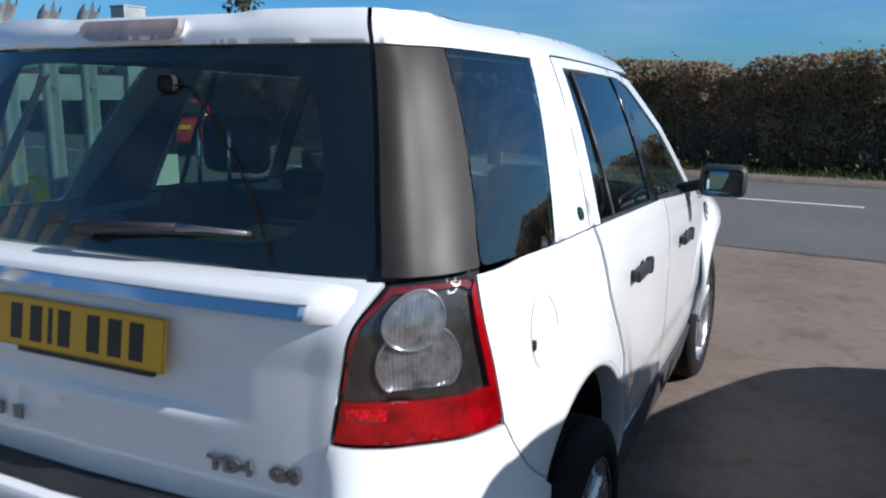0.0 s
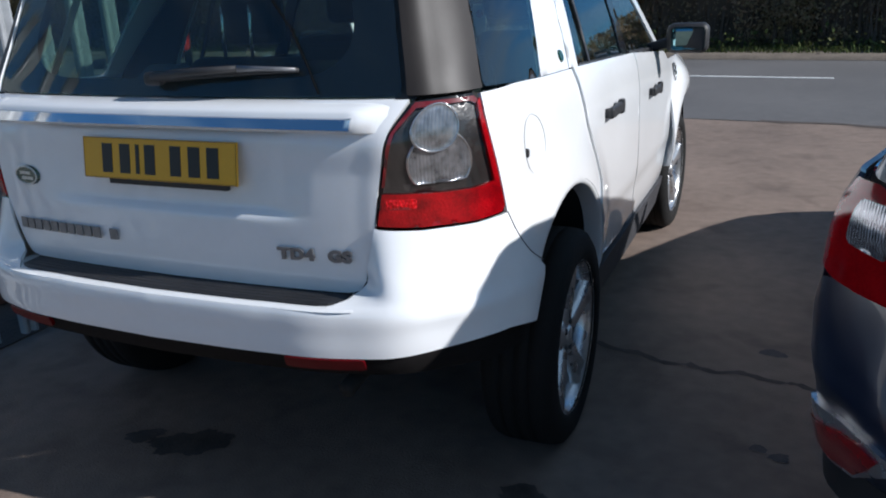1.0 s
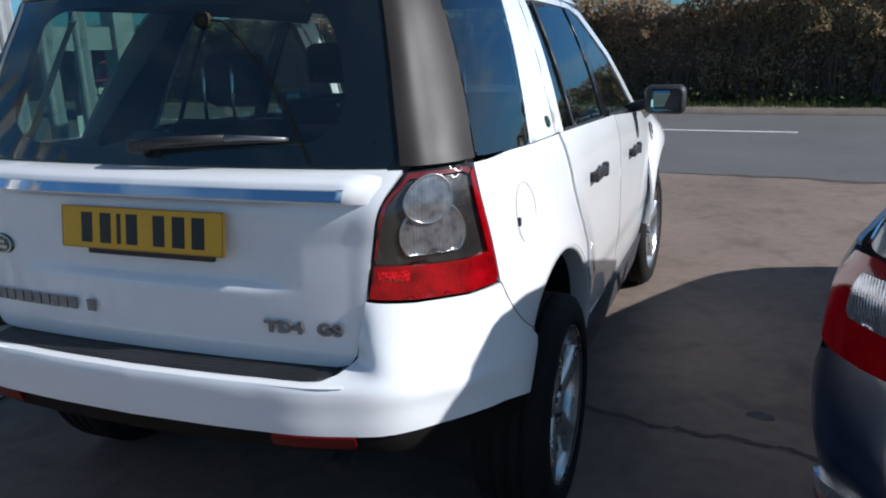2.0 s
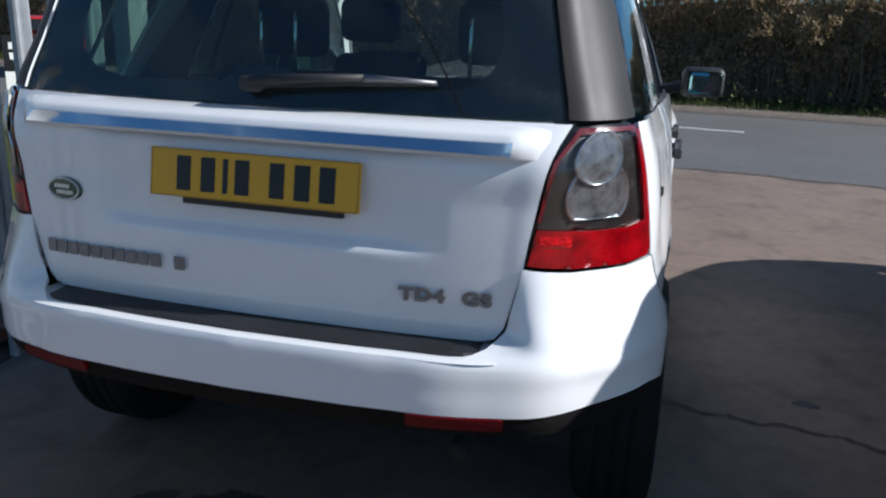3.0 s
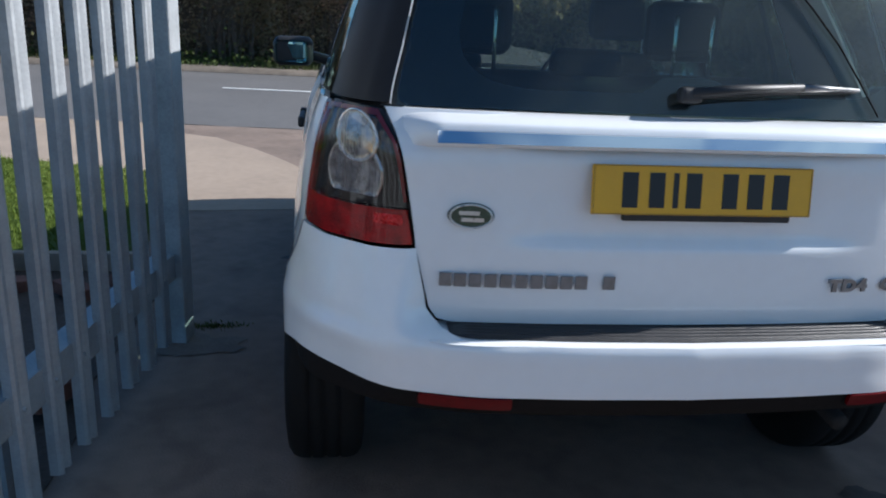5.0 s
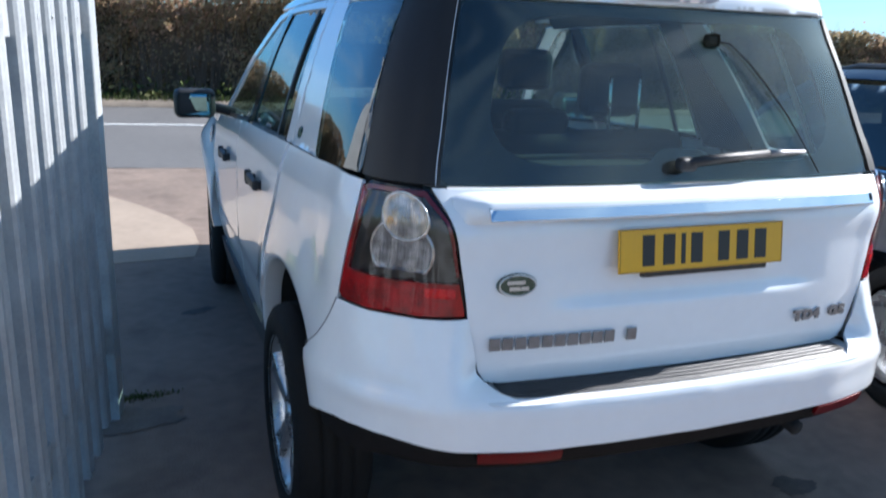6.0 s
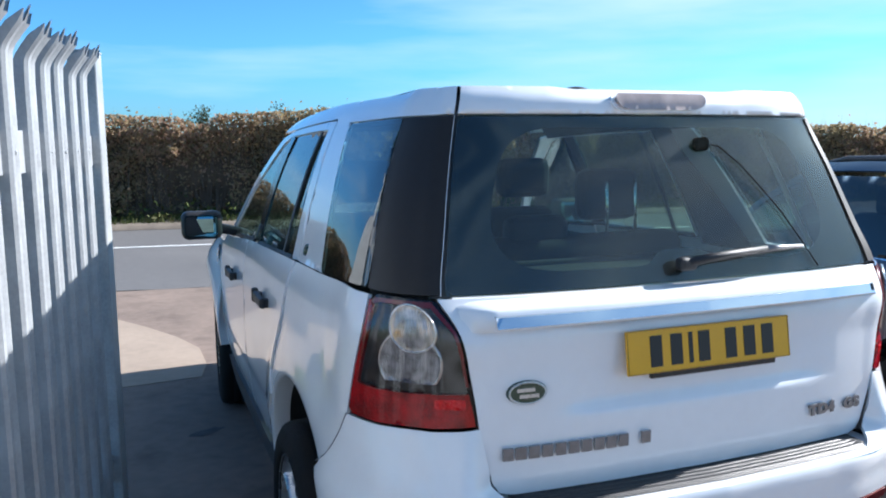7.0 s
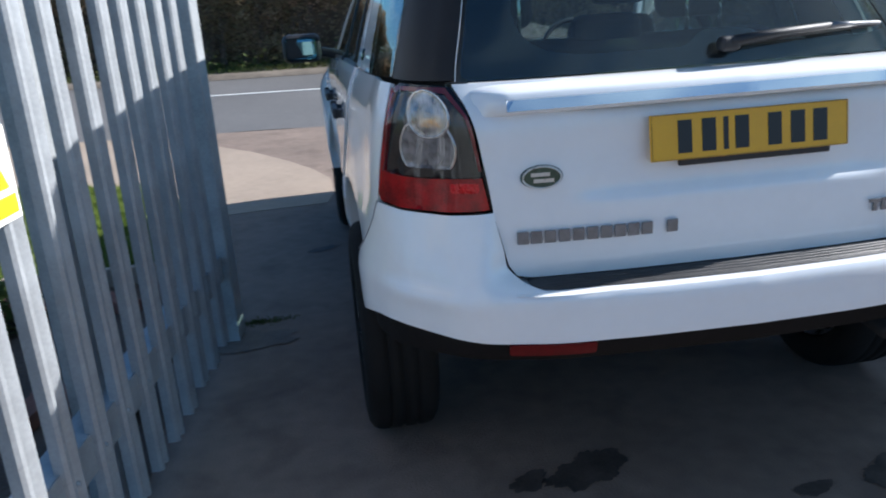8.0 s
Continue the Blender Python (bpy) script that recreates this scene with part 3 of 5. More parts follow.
pts = [(-1.40 + rng.normal(0, 0.07), 1.83 + rng.normal(0, 0.018), 0.0) for _ in range(260)]
blades("moss_tuft", pts, 0.016, VERGE, "tuft of moss and grass in a joint by the gate post", 3)


def hedge_height(a):
    low = 0.10 * max(0.0, min(1.0, (1.5 - a) / 2)) + 0.034 * max(0.0, min(11.0, a - 5.0))
    notch = 0.22 * math.exp(-((a + 2.1) / 0.35) ** 2)
    return 2.40 - low - notch + 0.12 * noise.noise((a * 0.35, 1.3, 0)) + 0.15 * noise.noise((a * 0.9, 4.1, 0)) + 0.06 * noise.noise((a * 4.0, 7.7, 0))


# leaves crowd the face and top of the hedge; fewer in the thin patches
places = []
rr = random.Random(7)
while len(places) < 300000:
    a = rr.uniform(-32, 46)
    top = hedge_height(a)
    z = 0.15 + (top - 0.1) * rr.random() ** 0.8
    bulge = 0.46 * noise.noise((a * 0.8, z * 0.9, 2.2)) + 0.24 * noise.noise((a * 2.6, z * 2.6, 5.5)) + 0.08 * noise.noise((a * 6.5, z * 6.5, 9.5))
    depth = rr.random() ** 3.0
    y = 16.15 + bulge + depth * 1.3 + 0.22 * (z / top) ** 3
    thin = noise.noise((a * 0.55 + 3, z * 0.9, 8.8)) + 0.35 * noise.noise((a * 2.2, z * 2.0, 3.1))
    if z < 1.5 and thin > 0.18 and rr.random() < 0.72:
        continue
    if -2.9 < a < -0.9 and 0.35 < z < 1.55 and rr.random() < 0.85 - 0.5 * abs(a + 1.9):
        continue
    if rr.random() < 0.05:
        z += rr.expovariate(14)
    places.append(on_road(a, y, z))
hedge = tagged(leaves("hedge", places, 0.044, HEDGE, 21), "tall clipped brown and olive hedge along the road", "hedge", kind="stuff")
# one solid sheet backs the leaves, its brown darker than theirs
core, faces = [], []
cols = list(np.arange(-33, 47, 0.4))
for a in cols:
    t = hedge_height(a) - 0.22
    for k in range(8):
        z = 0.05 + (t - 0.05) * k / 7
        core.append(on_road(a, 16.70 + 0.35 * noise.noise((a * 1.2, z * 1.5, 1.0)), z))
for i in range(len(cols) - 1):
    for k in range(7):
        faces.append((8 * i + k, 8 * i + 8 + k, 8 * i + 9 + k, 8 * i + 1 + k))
tagged(from_faces("hedge_undergrowth", core, faces, CORE), "solid darker brown sheet standing for the inner growth of the hedge", "hedge", kind="stuff")
bm = bmesh.new()
for k in range(2200):
    a, z0 = rr.uniform(-20, 34), rr.uniform(0.1, 0.9)
    base = Vector(on_road(a, 16.25 + rr.uniform(-0.1, 0.4), 0.08))
    tip = base + Vector((rr.uniform(-0.3, 0.3), rr.uniform(-0.2, 0.2), rr.uniform(1.0, 2.5)))
    w = rr.uniform(0.006, 0.016)
    q = [bm.verts.new(base + Vector((-w, 0, 0))), bm.verts.new(base + Vector((w, 0, 0))), bm.verts.new(base + Vector((0, w, 0))), bm.verts.new(tip)]
    for i, j in ((0, 1), (1, 2), (2, 0)):
        bm.faces.new((q[i], q[j], q[3]))
tagged(part("hedge_stems", bm, TWIG), "thin grey-brown hedge stems", "hedge", kind="stuff")


def tree(place, height, spread, label, seed, bare=False):
    """A tapered trunk with limbs and an uneven crown."""
    rg = random.Random(seed)
    t = thing("tree", label, "tree", "trees beyond the hedge", place)
    tube("trunk", [(0, 0, -0.2), (0.05 * height / 5, 0, height * 0.35), (-0.04 * height / 5, 0.05, height * 0.7), (0, 0, height * 0.97)], 0.1, TWIG, t, 7,
         radii=[0.035 * height, 0.026 * height, 0.014 * height, 0.004 * height])
    crown = []
    for k in range(14):
        h = height * rg.uniform(0.35, 0.95)
        ang, ln = rg.uniform(0, math.tau), spread * rg.uniform(0.5, 1.0) * (1.15 - h / height)
        end = Vector((math.cos(ang) * ln, math.sin(ang) * ln, h + ln * 0.35))
        tube("limb", [(0, 0, h * 0.9), tuple(end * 0.6 + Vector((0, 0, h * 0.35))), tuple(end)], 0.02, TWIG, t, 5, radii=[0.012 * height, 0.007 * height, 0.002 * height])
        for _ in range(150 if not bare else 60):
            crown.append(tuple(end * rg.uniform(0.45, 1.1) + Vector((rg.gauss(0, spread * 0.13), rg.gauss(0, spread * 0.13), rg.gauss(h * 0.12, spread * 0.1)))))
    ob = leaves("crown", crown, 0.022 * height, TREELEAF, seed)
    ob.parent = t
    return t


tree((9.0, 60, 0), 4.15, 2.4, "distant dark tree showing above the hedge", 1)
tree((3.2, 62, 0), 4.1, 2.0, "distant dark tree showing above the hedge", 2)
tree((12.2, 58, 0), 4.1, 1.6, "distant dark tree showing above the hedge", 3)
tree((-24, 31, 0), 7.6, 2.4, "bare-topped conifer far behind the fence", 4, True)


# ---- palisade fence ----
FENCE_END, LEAN_X = Vector((-1.522, 1.62, 0)), 0.13
FDIR = Vector((-LEAN_X, -1, 0)).normalized()
FOUT = Vector((1, -LEAN_X, 0)).normalized()     # towards the yard
fence = thing("palisade_fence", "galvanised steel palisade fence with splayed spiked tops", "fence", place=(FENCE_END.x, FENCE_END.y, 0))


def fence_place(along, out, z):
    return FDIR * along + FOUT * out + Vector((0, 0, z))


def pale_mesh():
    """One W-section pale with a splayed, three-pointed head."""
    section = [(-0.038, -0.023), (-0.036, 0.000), (-0.030, 0.009), (-0.021, 0.012), (-0.011, 0.006), (0, -0.007), (0.011, 0.006), (0.021, 0.012), (0.030, 0.009), (0.036, 0.000), (0.038, -0.023)]
    rows = [(0.07, 0, 1), (0.6, 0, 1), (1.2, 0, 1), (1.80, 0, 1), (1.855, 0.002, 1.02), (1.872, 0.009, 1.05), (1.897, 0.026, 1.1), (1.922, 0.045, 1.14)]
    verts, faces = [], []
    for z, o, w in rows:
        verts += [(a * w, d + o, z) for a, d in section]
    n = len(section)
    for i in range(len(rows) - 1):
        faces += [(i * n + k, i * n + k + 1, (i + 1) * n + k + 1, (i + 1) * n + k) for k in range(n - 1)]
    b = (len(rows) - 1) * n
    for k, (tip, lift) in zip((0, 4, 8), ((-0.038, 0.030), (0.0, 0.046), (0.038, 0.030))):
        verts.append((tip, 0.045 + lift * 0.5, 1.922 + lift))
        t = len(verts) - 1
        faces += [(b + k, b + k + 1, t), (b + k + 1, b + k + 2, t)]
    k0 = len(verts)
    verts += [(x, y - 0.003, z) for x, y, z in verts[:k0]]
    faces += [tuple(k0 + i for i in f)[::-1] for f in faces]
    me = bpy.data.meshes.new("pale")
    me.from_pydata(verts, [], faces)
    me.materials.append(GALV)
    me.polygons.foreach_set("use_smooth", [True] * len(me.polygons))
    me.update()
    me.set_sharp_from_angle(angle=radians(25))
    return me


PALE = pale_mesh()
turn = Matrix((FDIR, FOUT, Vector((0, 0, 1)))).transposed().to_4x4()
for k in range(23):
    ob = new("pale", PALE)
    ob.parent = fence
    jig = random.Random(k)
    ob.matrix_basis = Matrix.Translation(fence_place(0.165 + 0.180 * k, 0.022, jig.uniform(-0.010, 0.010) - 0.014 * min(0.180 * k, 1.6))) @ turn @ pose(0, 0, 0, 0, jig.uniform(-0.5, 0.5), jig.uniform(-2, 2))
for z in (0.36, 1.605):
    bm = bmesh.new()
    for sz, so, zz, oo in ((0.11, 0.006, 0, 0.006), (0.006, 0.085, 0.052, -0.034)):
        block(bm, fence_place(2.1, oo, z + zz), (so, 4.3, sz), Matrix.Rotation(math.atan2(FDIR.x, -FDIR.y), 4, "Z"), 0.001, 1)
    part("rail", bm, GALV, fence, "galvanised angle rail")
for a in (1.22, 3.0):
    bm = bmesh.new()
    block(bm, fence_place(a, -0.10, 0.92), (0.10, 0.008, 1.84), Matrix.Rotation(math.atan2(FDIR.x, -FDIR.y), 4, "Z"), 0.001, 1)
    block(bm, fence_place(a, -0.052, 0.92), (0.008, 0.055, 1.84), Matrix.Rotation(math.atan2(FDIR.x, -FDIR.y), 4, "Z"), 0.001, 1)
    part("intermediate_post", bm, POSTSTEEL, fence)
for k in range(12):
    for z in (0.36, 1.605):
        bm = bmesh.new()
        bmesh.ops.create_cone(bm, cap_ends=True, segments=8, radius1=0.009, radius2=0.006, depth=0.008, matrix=Matrix.Translation(fence_place(0.165 + 0.180 * k, 0.028, z)) @ turn @ pose(0, 0, 0, -90))
        part("bolt", bm, GALV, fence)
post = thing("gate_post", "square galvanised steel post ending the fence", "post", place=(FENCE_END.x + 0.0, FENCE_END.y + 0.07, 0))
box("post_tube", (0, 0, 0.985), (0.10, 0.12, 1.97), POSTSTEEL, post, 0.006, Matrix.Rotation(math.atan2(FDIR.x, -FDIR.y), 4, "Z"))
box("cap", (0, 0, 1.973), (0.104, 0.124, 0.008), POSTSTEEL, post, 0.002, Matrix.Rotation(math.atan2(FDIR.x, -FDIR.y), 4, "Z"))
stain("post_footing", (FENCE_END.x + 0.05, FENCE_END.y + 0.0), 0.2, 0.13, 0.2, material("dirty_concrete", (.15, .125, .105), .9, vary=.3, scale=6, bump=.4, bump_scale=60), "rough concrete footing round the post", 9, "footing", 0.005)
sign = thing("warning_sign", "white warning sign with a yellow triangle, fixed to the fence", "sign", place=tuple(FENCE_END + FDIR * 1.71 + FOUT * 0.045))
bm = bmesh.new()
block(bm, (0, 0, 1.15), (0.004, 0.20, 0.20), Matrix.Rotation(math.atan2(FDIR.x, -FDIR.y), 4, "Z"), 0.001, 1)
part("sign_board", bm, PAPER, sign)
bm = bmesh.new()
for dz, w in ((1.18, 0.14),):
    q = [bm.verts.new(FDIR * s * w / 2 + FOUT * 0.004 + Vector((0, 0, z))) for s, z in ((-1, dz - 0.06), (1, dz - 0.06), (0, dz + 0.08))]
    bm.faces.new(q)
block(bm, FOUT * 0.004 + Vector((0, 0, 1.085)), (0.002, 0.17, 0.04), Matrix.Rotation(math.atan2(FDIR.x, -FDIR.y), 4, "Z"))
part("yellow_symbol", bm, YELLOW, sign)


# ---- the white car ----
ST = [0, .35, .58, .66, .80, .92, 1.0, 1.23, 1.66, 2.23, 2.93, 3.63, 4.23, 4.73, 5.2, 5.9]
SIDE = lambda xs: [(x, u - .73) for x, u in zip(xs, ST[7:14])]
LOW = Skin(ST, [
    (.28, [(0, .10), (.35, .10), (.58, .12), (.66, .13), (.76, .17), (.83, .24), (.85, .30)] + SIDE([.86, .87, .875, .88, .88, .865, .77]) + [(.58, 4.2), (0, 4.3)]),
    (.45, [(0, .06), (.35, .07), (.58, .09), (.66, .10), (.77, .15), (.845, .22), (.882, .28)] + SIDE([.895, .905, .908, .91, .915, .905, .81]) + [(.6, 4.3), (0, 4.42)]),
    (.62, [(0, .03), (.35, .04), (.58, .06), (.66, .075), (.775, .135), (.855, .215), (.893, .275)] + SIDE([.912, .925, .926, .93, .935, .925, .83]) + [(.6, 4.35), (0, 4.46)]),
    (.80, [(0, .000), (.35, .010), (.58, .030), (.652, .045), (.77, .125), (.852, .21), (.893, .27)] + SIDE([.915, .932, .932, .935, .94, .928, .82]) + [(.6, 4.33), (0, 4.44)]),
    (.96, [(0, -.006), (.35, .004), (.58, .024), (.648, .034), (.765, .122), (.848, .208), (.889, .267)] + SIDE([.908, .926, .929, .933, .936, .94, .88]) + [(.58, 4.28), (0, 4.38)]),
    (1.08, [(0, -.002), (.35, .008), (.585, .028), (.655, .038), (.768, .124), (.843, .205), (.882, .262)] + SIDE([.901, .920, .925, .928, .926, .90, .82]) + [(.5, 4.15), (0, 4.25)]),
    (1.19, [(0, .004), (.35, .014), (.59, .036), (.668, .046), (.772, .125), (.836, .203), (.866, .257)] + SIDE([.882, .898, .905, .905, .89, .84, .76]) + [(.5, 4.0), (0, 4.1)]),
    (1.27, [(0, .055), (.35, .065), (.60, .09), (.69, .112), (.776, .165), (.822, .228), (.842, .29)] + SIDE([.853, .862, .866, .866, .84, .79, .7]) + [(.5, 3.9), (0, 4.0)]),
])


def drop(p):
    """The roof falls slightly towards the windscreen and the tail."""
    y = max(0.0, p[1] - 1.0)
    tail = 0.010 * max(0.0, min(1.0, (p[2] - 1.735) / 0.05)) * max(0.0, min(1.0, (1.4 - p[1]) / 0.8))
    return np.array((p[0], p[1], p[2] - tail - 0.032 * (y / 1.2) ** 2 * max(0.0, p[2] - 1.22) / 0.5))


UP = Skin(ST[:13], [
    (1.20, [(0, .045), (.35, .055), (.59, .08), (.69, .098), (.785, .155), (.836, .23), (.852, .30)] + SIDE([.868, .880, .886, .886, .88, .86])[:6]),
    (1.265, [(0, .07), (.34, .08), (.58, .102), (.69, .116), (.768, .165), (.812, .235), (.830, .30)] + SIDE([.846, .858, .865, .865, .858, .83])[:6]),
    (1.40, [(0, .117), (.325, .129), (.558, .153), (.661, .168), (.730, .220), (.772, .287), (.790, .345)] + SIDE([.805, .815, .822, .822, .812, .78])[:6]),
    (1.55, [(0, .168), (.305, .18), (.535, .207), (.626, .226), (.688, .277), (.725, .342), (.740, .392)] + SIDE([.750, .759, .765, .764, .752, .72])[:6]),
    (1.705, [(0, .222), (.29, .233), (.50, .262), (.583, .287), (.634, .335), (.664, .39), (.675, .43)] + SIDE([.681, .688, .692, .690, .676, .64])[:6]),
    (1.75, [(0, .230), (.283, .242), (.488, .272), (.572, .297), (.612, .358), (.640, .408), (.650, .448)] + SIDE([.655, .662, .666, .662, .645, .6])[:6]),
    (1.786, [(0, .262), (.277, .274), (.475, .302), (.558, .325), (.588, .388), (.608, .433), (.615, .470)] + SIDE([.619, .625, .628, .622, .600, .55])[:6]),
], sharp=(6,), warp=drop)
BUMP = Skin(ST[:8], [
    (.34, [(0, .03), (.35, .04), (.56, .05), (.66, .07), (.78, .12), (.855, .2), (.88, .27), (.885, .5)]),
    (.50, [(0, -.015), (.35, .0), (.56, .025), (.665, .05), (.79, .125), (.868, .2), (.900, .28), (.912, .5)]),
    (.62, [(0, -.105), (.35, -.09), (.56, -.062), (.672, -.028), (.80, .072), (.885, .172), (.918, .27), (.928, .5)]),
    (.70, [(0, -.113), (.35, -.098), (.56, -.069), (.676, -.034), (.80, .068), (.885, .17), (.920, .27), (.931, .5)]),
    (.752, [(0, -.1135), (.35, -.0985), (.56, -.0695), (.676, -.0345), (.80, .068), (.885, .171), (.920, .27), (.931, .5)]),
    (.765, [(0, -.110), (.35, -.095), (.56, -.066), (.674, -.031), (.795, .076), (.882, .178), (.917, .27), (.928, .5)]),
    (.80, [(0, -.05), (.35, -.03), (.58, .020), (.664, -.014), (.790, .084), (.876, .183), (.912, .27), (.926, .5)]),
    (.86, [(0, -.04), (.35, -.02), (.58, .026), (.656, .006), (.780, .099), (.866, .192), (.904, .27), (.918, .5)]),
    (.965, [(0, -.02), (.35, -.01), (.58, .024), (.646, .032), (.765, .121), (.848, .208), (.890, .267), (.908, .5)]),
])
U = lambda pts: [(y + .73, z) for y, z in pts]
car = thing("white_car", "white five-door estate off-roader with dark glass, parked on the yard", "car", place=(0, 0, -.015))


def arc(cy, cz, r, a0, a1, n=14):
    return [(cy + r * math.cos(radians(a0 + (a1 - a0) * k / n)), cz + r * math.sin(radians(a0 + (a1 - a0) * k / n))) for k in range(n + 1)]


REAR_AXLE, FRONT_AXLE, HUB = .775, 3.435, .381
ARCH_Z, ARCH_R, FLARE = .435, .482, .020
step = lambda t: max(0.0, min(1.0, t)) ** 2 * (3 - 2 * max(0.0, min(1.0, t)))


def gate_shape(u, z):
    a = abs(u)
    hollow = -0.017 * step((0.47 - a) / 0.17) * step((z - 0.965) / 0.028) * step((1.30 - z) / 0.02)
    return hollow


# tail
gate_half = [(.541, .780), (.576, .787), (.597, .8145), (.6105, .8595), (.639, .955), (.6475, 1.03), (.6625, 1.17), (.668, 1.215), (.6785, 1.262)]
gate = panel("tailgate", [(-u, z) for u, z in gate_half][::-1] + gate_half, LOW, WHITE, car, step=.012, depth=.02, shape=gate_shape, label="white tailgate with a hollow round the plate")
ledge_v, ledge_f = [], []
for i in range(161):
    x = -.664 + i * .0083
    a = abs(x)
    fs = [step((e - a) / w) for e, w in ((.655, .06), (.660, .07), (.700, .12), (.705, .13))]   # the end is cut on a slant
    base = LOW(x, 1.165)[1]
    lift = .016 * (1 - (x / .67) ** 2)
    rows = [(base + .006, 1.186 + lift * .4), (base - .024, 1.193 + lift * .4), (base - .006, 1.236 + lift * .2), (base + .000, 1.243 + lift * .2), (LOW(x, 1.24)[1] + .030, 1.262), (LOW(x, 1.262)[1] + .06, 1.256)]
    rows = [((LOW(x, z)[1] + .003) * (1 - f) + y * f, z) for (y, z), f in zip(rows[:4], fs)] + rows[4:]
    ledge_v += [(x, y, z) for y, z in rows]
ledge_f = [(6 * i + k, 6 * i + 6 + k, 6 * i + 7 + k, 6 * i + 1 + k) for i in range(160) for k in range(5)]
led = from_faces("tailgate_ledge", ledge_v, ledge_f, WHITE, gate, smooth=True)
cv, cf = [], []
for i in range(61):
    x = -.594 + i * .0198
    base = LOW(x, 1.165)[1]
    lift = .016 * (1 - (x / .67) ** 2)
    f = step((.660 - abs(x)) / .07)
    y0 = base - .015 * f
    rows = [(y0 + .006, 1.198 + lift * .4), (y0 - .013 * f, 1.199 + lift * .4), (y0 - .013 * f, 1.199 + lift * .4), (y0 - .002 * f, 1.225 + lift * .2), (y0 - .002 * f, 1.225 + lift * .2), (y0 + .008, 1.228 + lift * .2)]
    cv += [(x, y, z) for y, z in rows]
cf = [(6 * i + k, 6 * i + 6 + k, 6 * i + 7 + k, 6 * i + 1 + k) for i in range(60) for k in (0, 2, 4)]
cf += [(0, 1, 3, 5), (365, 363, 361, 360)]
strip = from_faces("chrome_strip", cv, cf, CHROME, gate, "polished chrome strip across the tailgate")
for f in strip.data.polygons[-2:]:
    f.use_smooth = False
REARGLASS = [(-.653, 1.266), (.653, 1.266), (.653, 1.704), (-.653, 1.704)]
rear_glass = panel("rear_window", REARGLASS, UP, REARPANE, gate, step=.035, depth=.004, off=-.004, radius=.01, label="large tinted rear window")
CLEAR_HALF = [(.12, 1.312), (.40, 1.312), (.49, 1.325), (.545, 1.362), (.568, 1.42), (.562, 1.50), (.545, 1.59), (.52, 1.635), (.47, 1.664), (.40, 1.674)]
CLEAR = [(-.08, 1.350), (.06, 1.350)] + CLEAR_HALF + [(-u, z) for u, z in CLEAR_HALF[::-1]]
panel("black_border", [(-.651, 1.268), (.651, 1.268), (.651, 1.702), (-.651, 1.702)], UP, GLOSSBLK, rear_glass, step=.035, depth=.0, off=-.007, holes=[CLEAR], radius=.03, label="black printed border of the window")
wing = lambda u, z: .009 * step((abs(u) - .30) / .12) * step((z - 1.735) / .05) * (1 - step((abs(u) - 1.05) / .45))
spoiler = panel("roof_spoiler", [(-.653, 1.709), (.653, 1.709), (.653, 1.785), (-.653, 1.785)], UP, WHITE, gate, step=.012, depth=.02, shape=wing)
panel("brake_light", [(-.185, 1.742), (-.168, 1.727), (-.13, 1.718), (.13, 1.718), (.168, 1.727), (.185, 1.742), (.176, 1.754), (-.176, 1.754)], UP, material("brake_lens", (0.36, 0.29, 0.27), 0.15, vary=.15, scale=40, coat=1), spoiler, step=.012, depth=.02, off=.021, radius=.01, label="long clear high-level brake light")
panel("light_surround", [(-.198, 1.744), (-.180, 1.722), (-.136, 1.711), (.136, 1.711), (.180, 1.722), (.198, 1.744), (.185, 1.762), (-.185, 1.762)], UP, WHITE, spoiler, step=.015, depth=.02, off=.010, radius=.012)

# roof
rv, rf = [], []
for j in range(36):
    f = (j / 35) ** 1.6
    for i in range(41):
        s = -1 + i / 20
        e = UP(1.03 * s, 1.785) + UP.normal(1.03 * s, 1.785) * wing(1.03 * s, 1.785)
        y = e[1] + (2.30 - e[1]) * f
        hw = UP(max(1.03, y + .73), 1.785)[0]
        k = step(f * 5)
        x = e[0] * (1 - k) + s * hw * k
        z = e[2] * (1 - k) + UP(max(1.03, y + .73), 1.785)[2] * k + .016 * (1 - s * s) * step((y - .30) / .5)
        rv.append((x, y, z - .001))
rf = [(41 * j + i, 41 * j + i + 1, 41 * j + i + 42, 41 * j + i + 41) for j in range(35) for i in range(40)]
from_faces("roof", rv, rf, WHITE, car)
from_faces("headlining", [(x * .96, y + .03, z - .05) for x, y, z in rv], [f[::-1] for f in rf], HEADLINING, car, "pale grey headlining")
rail = both("roof_edge", [(.664, 1.709), (.664, 1.784), (1.0, 1.785)] + U([(.6, 1.785), (1.2, 1.785), (2.0, 1.785), (2.25, 1.785), (2.28, 1.735), (2.0, 1.725), (1.17, 1.725), (1.1, 1.707), (.6, 1.707)]) + [(1.0, 1.707), (.8, 1.707)], UP, WHITE, car, step=.022, shape=wing)
bm = bmesh.new()
bmesh.ops.create_uvsphere(bm, u_segments=16, v_segments=8, radius=1, matrix=Matrix.Translation((.19, 1.0, 1.797)) @ Matrix.Diagonal((.066, .09, .046, 1)))
part("aerial_base", bm, BLACKPL, car, "small black roof aerial base", True)
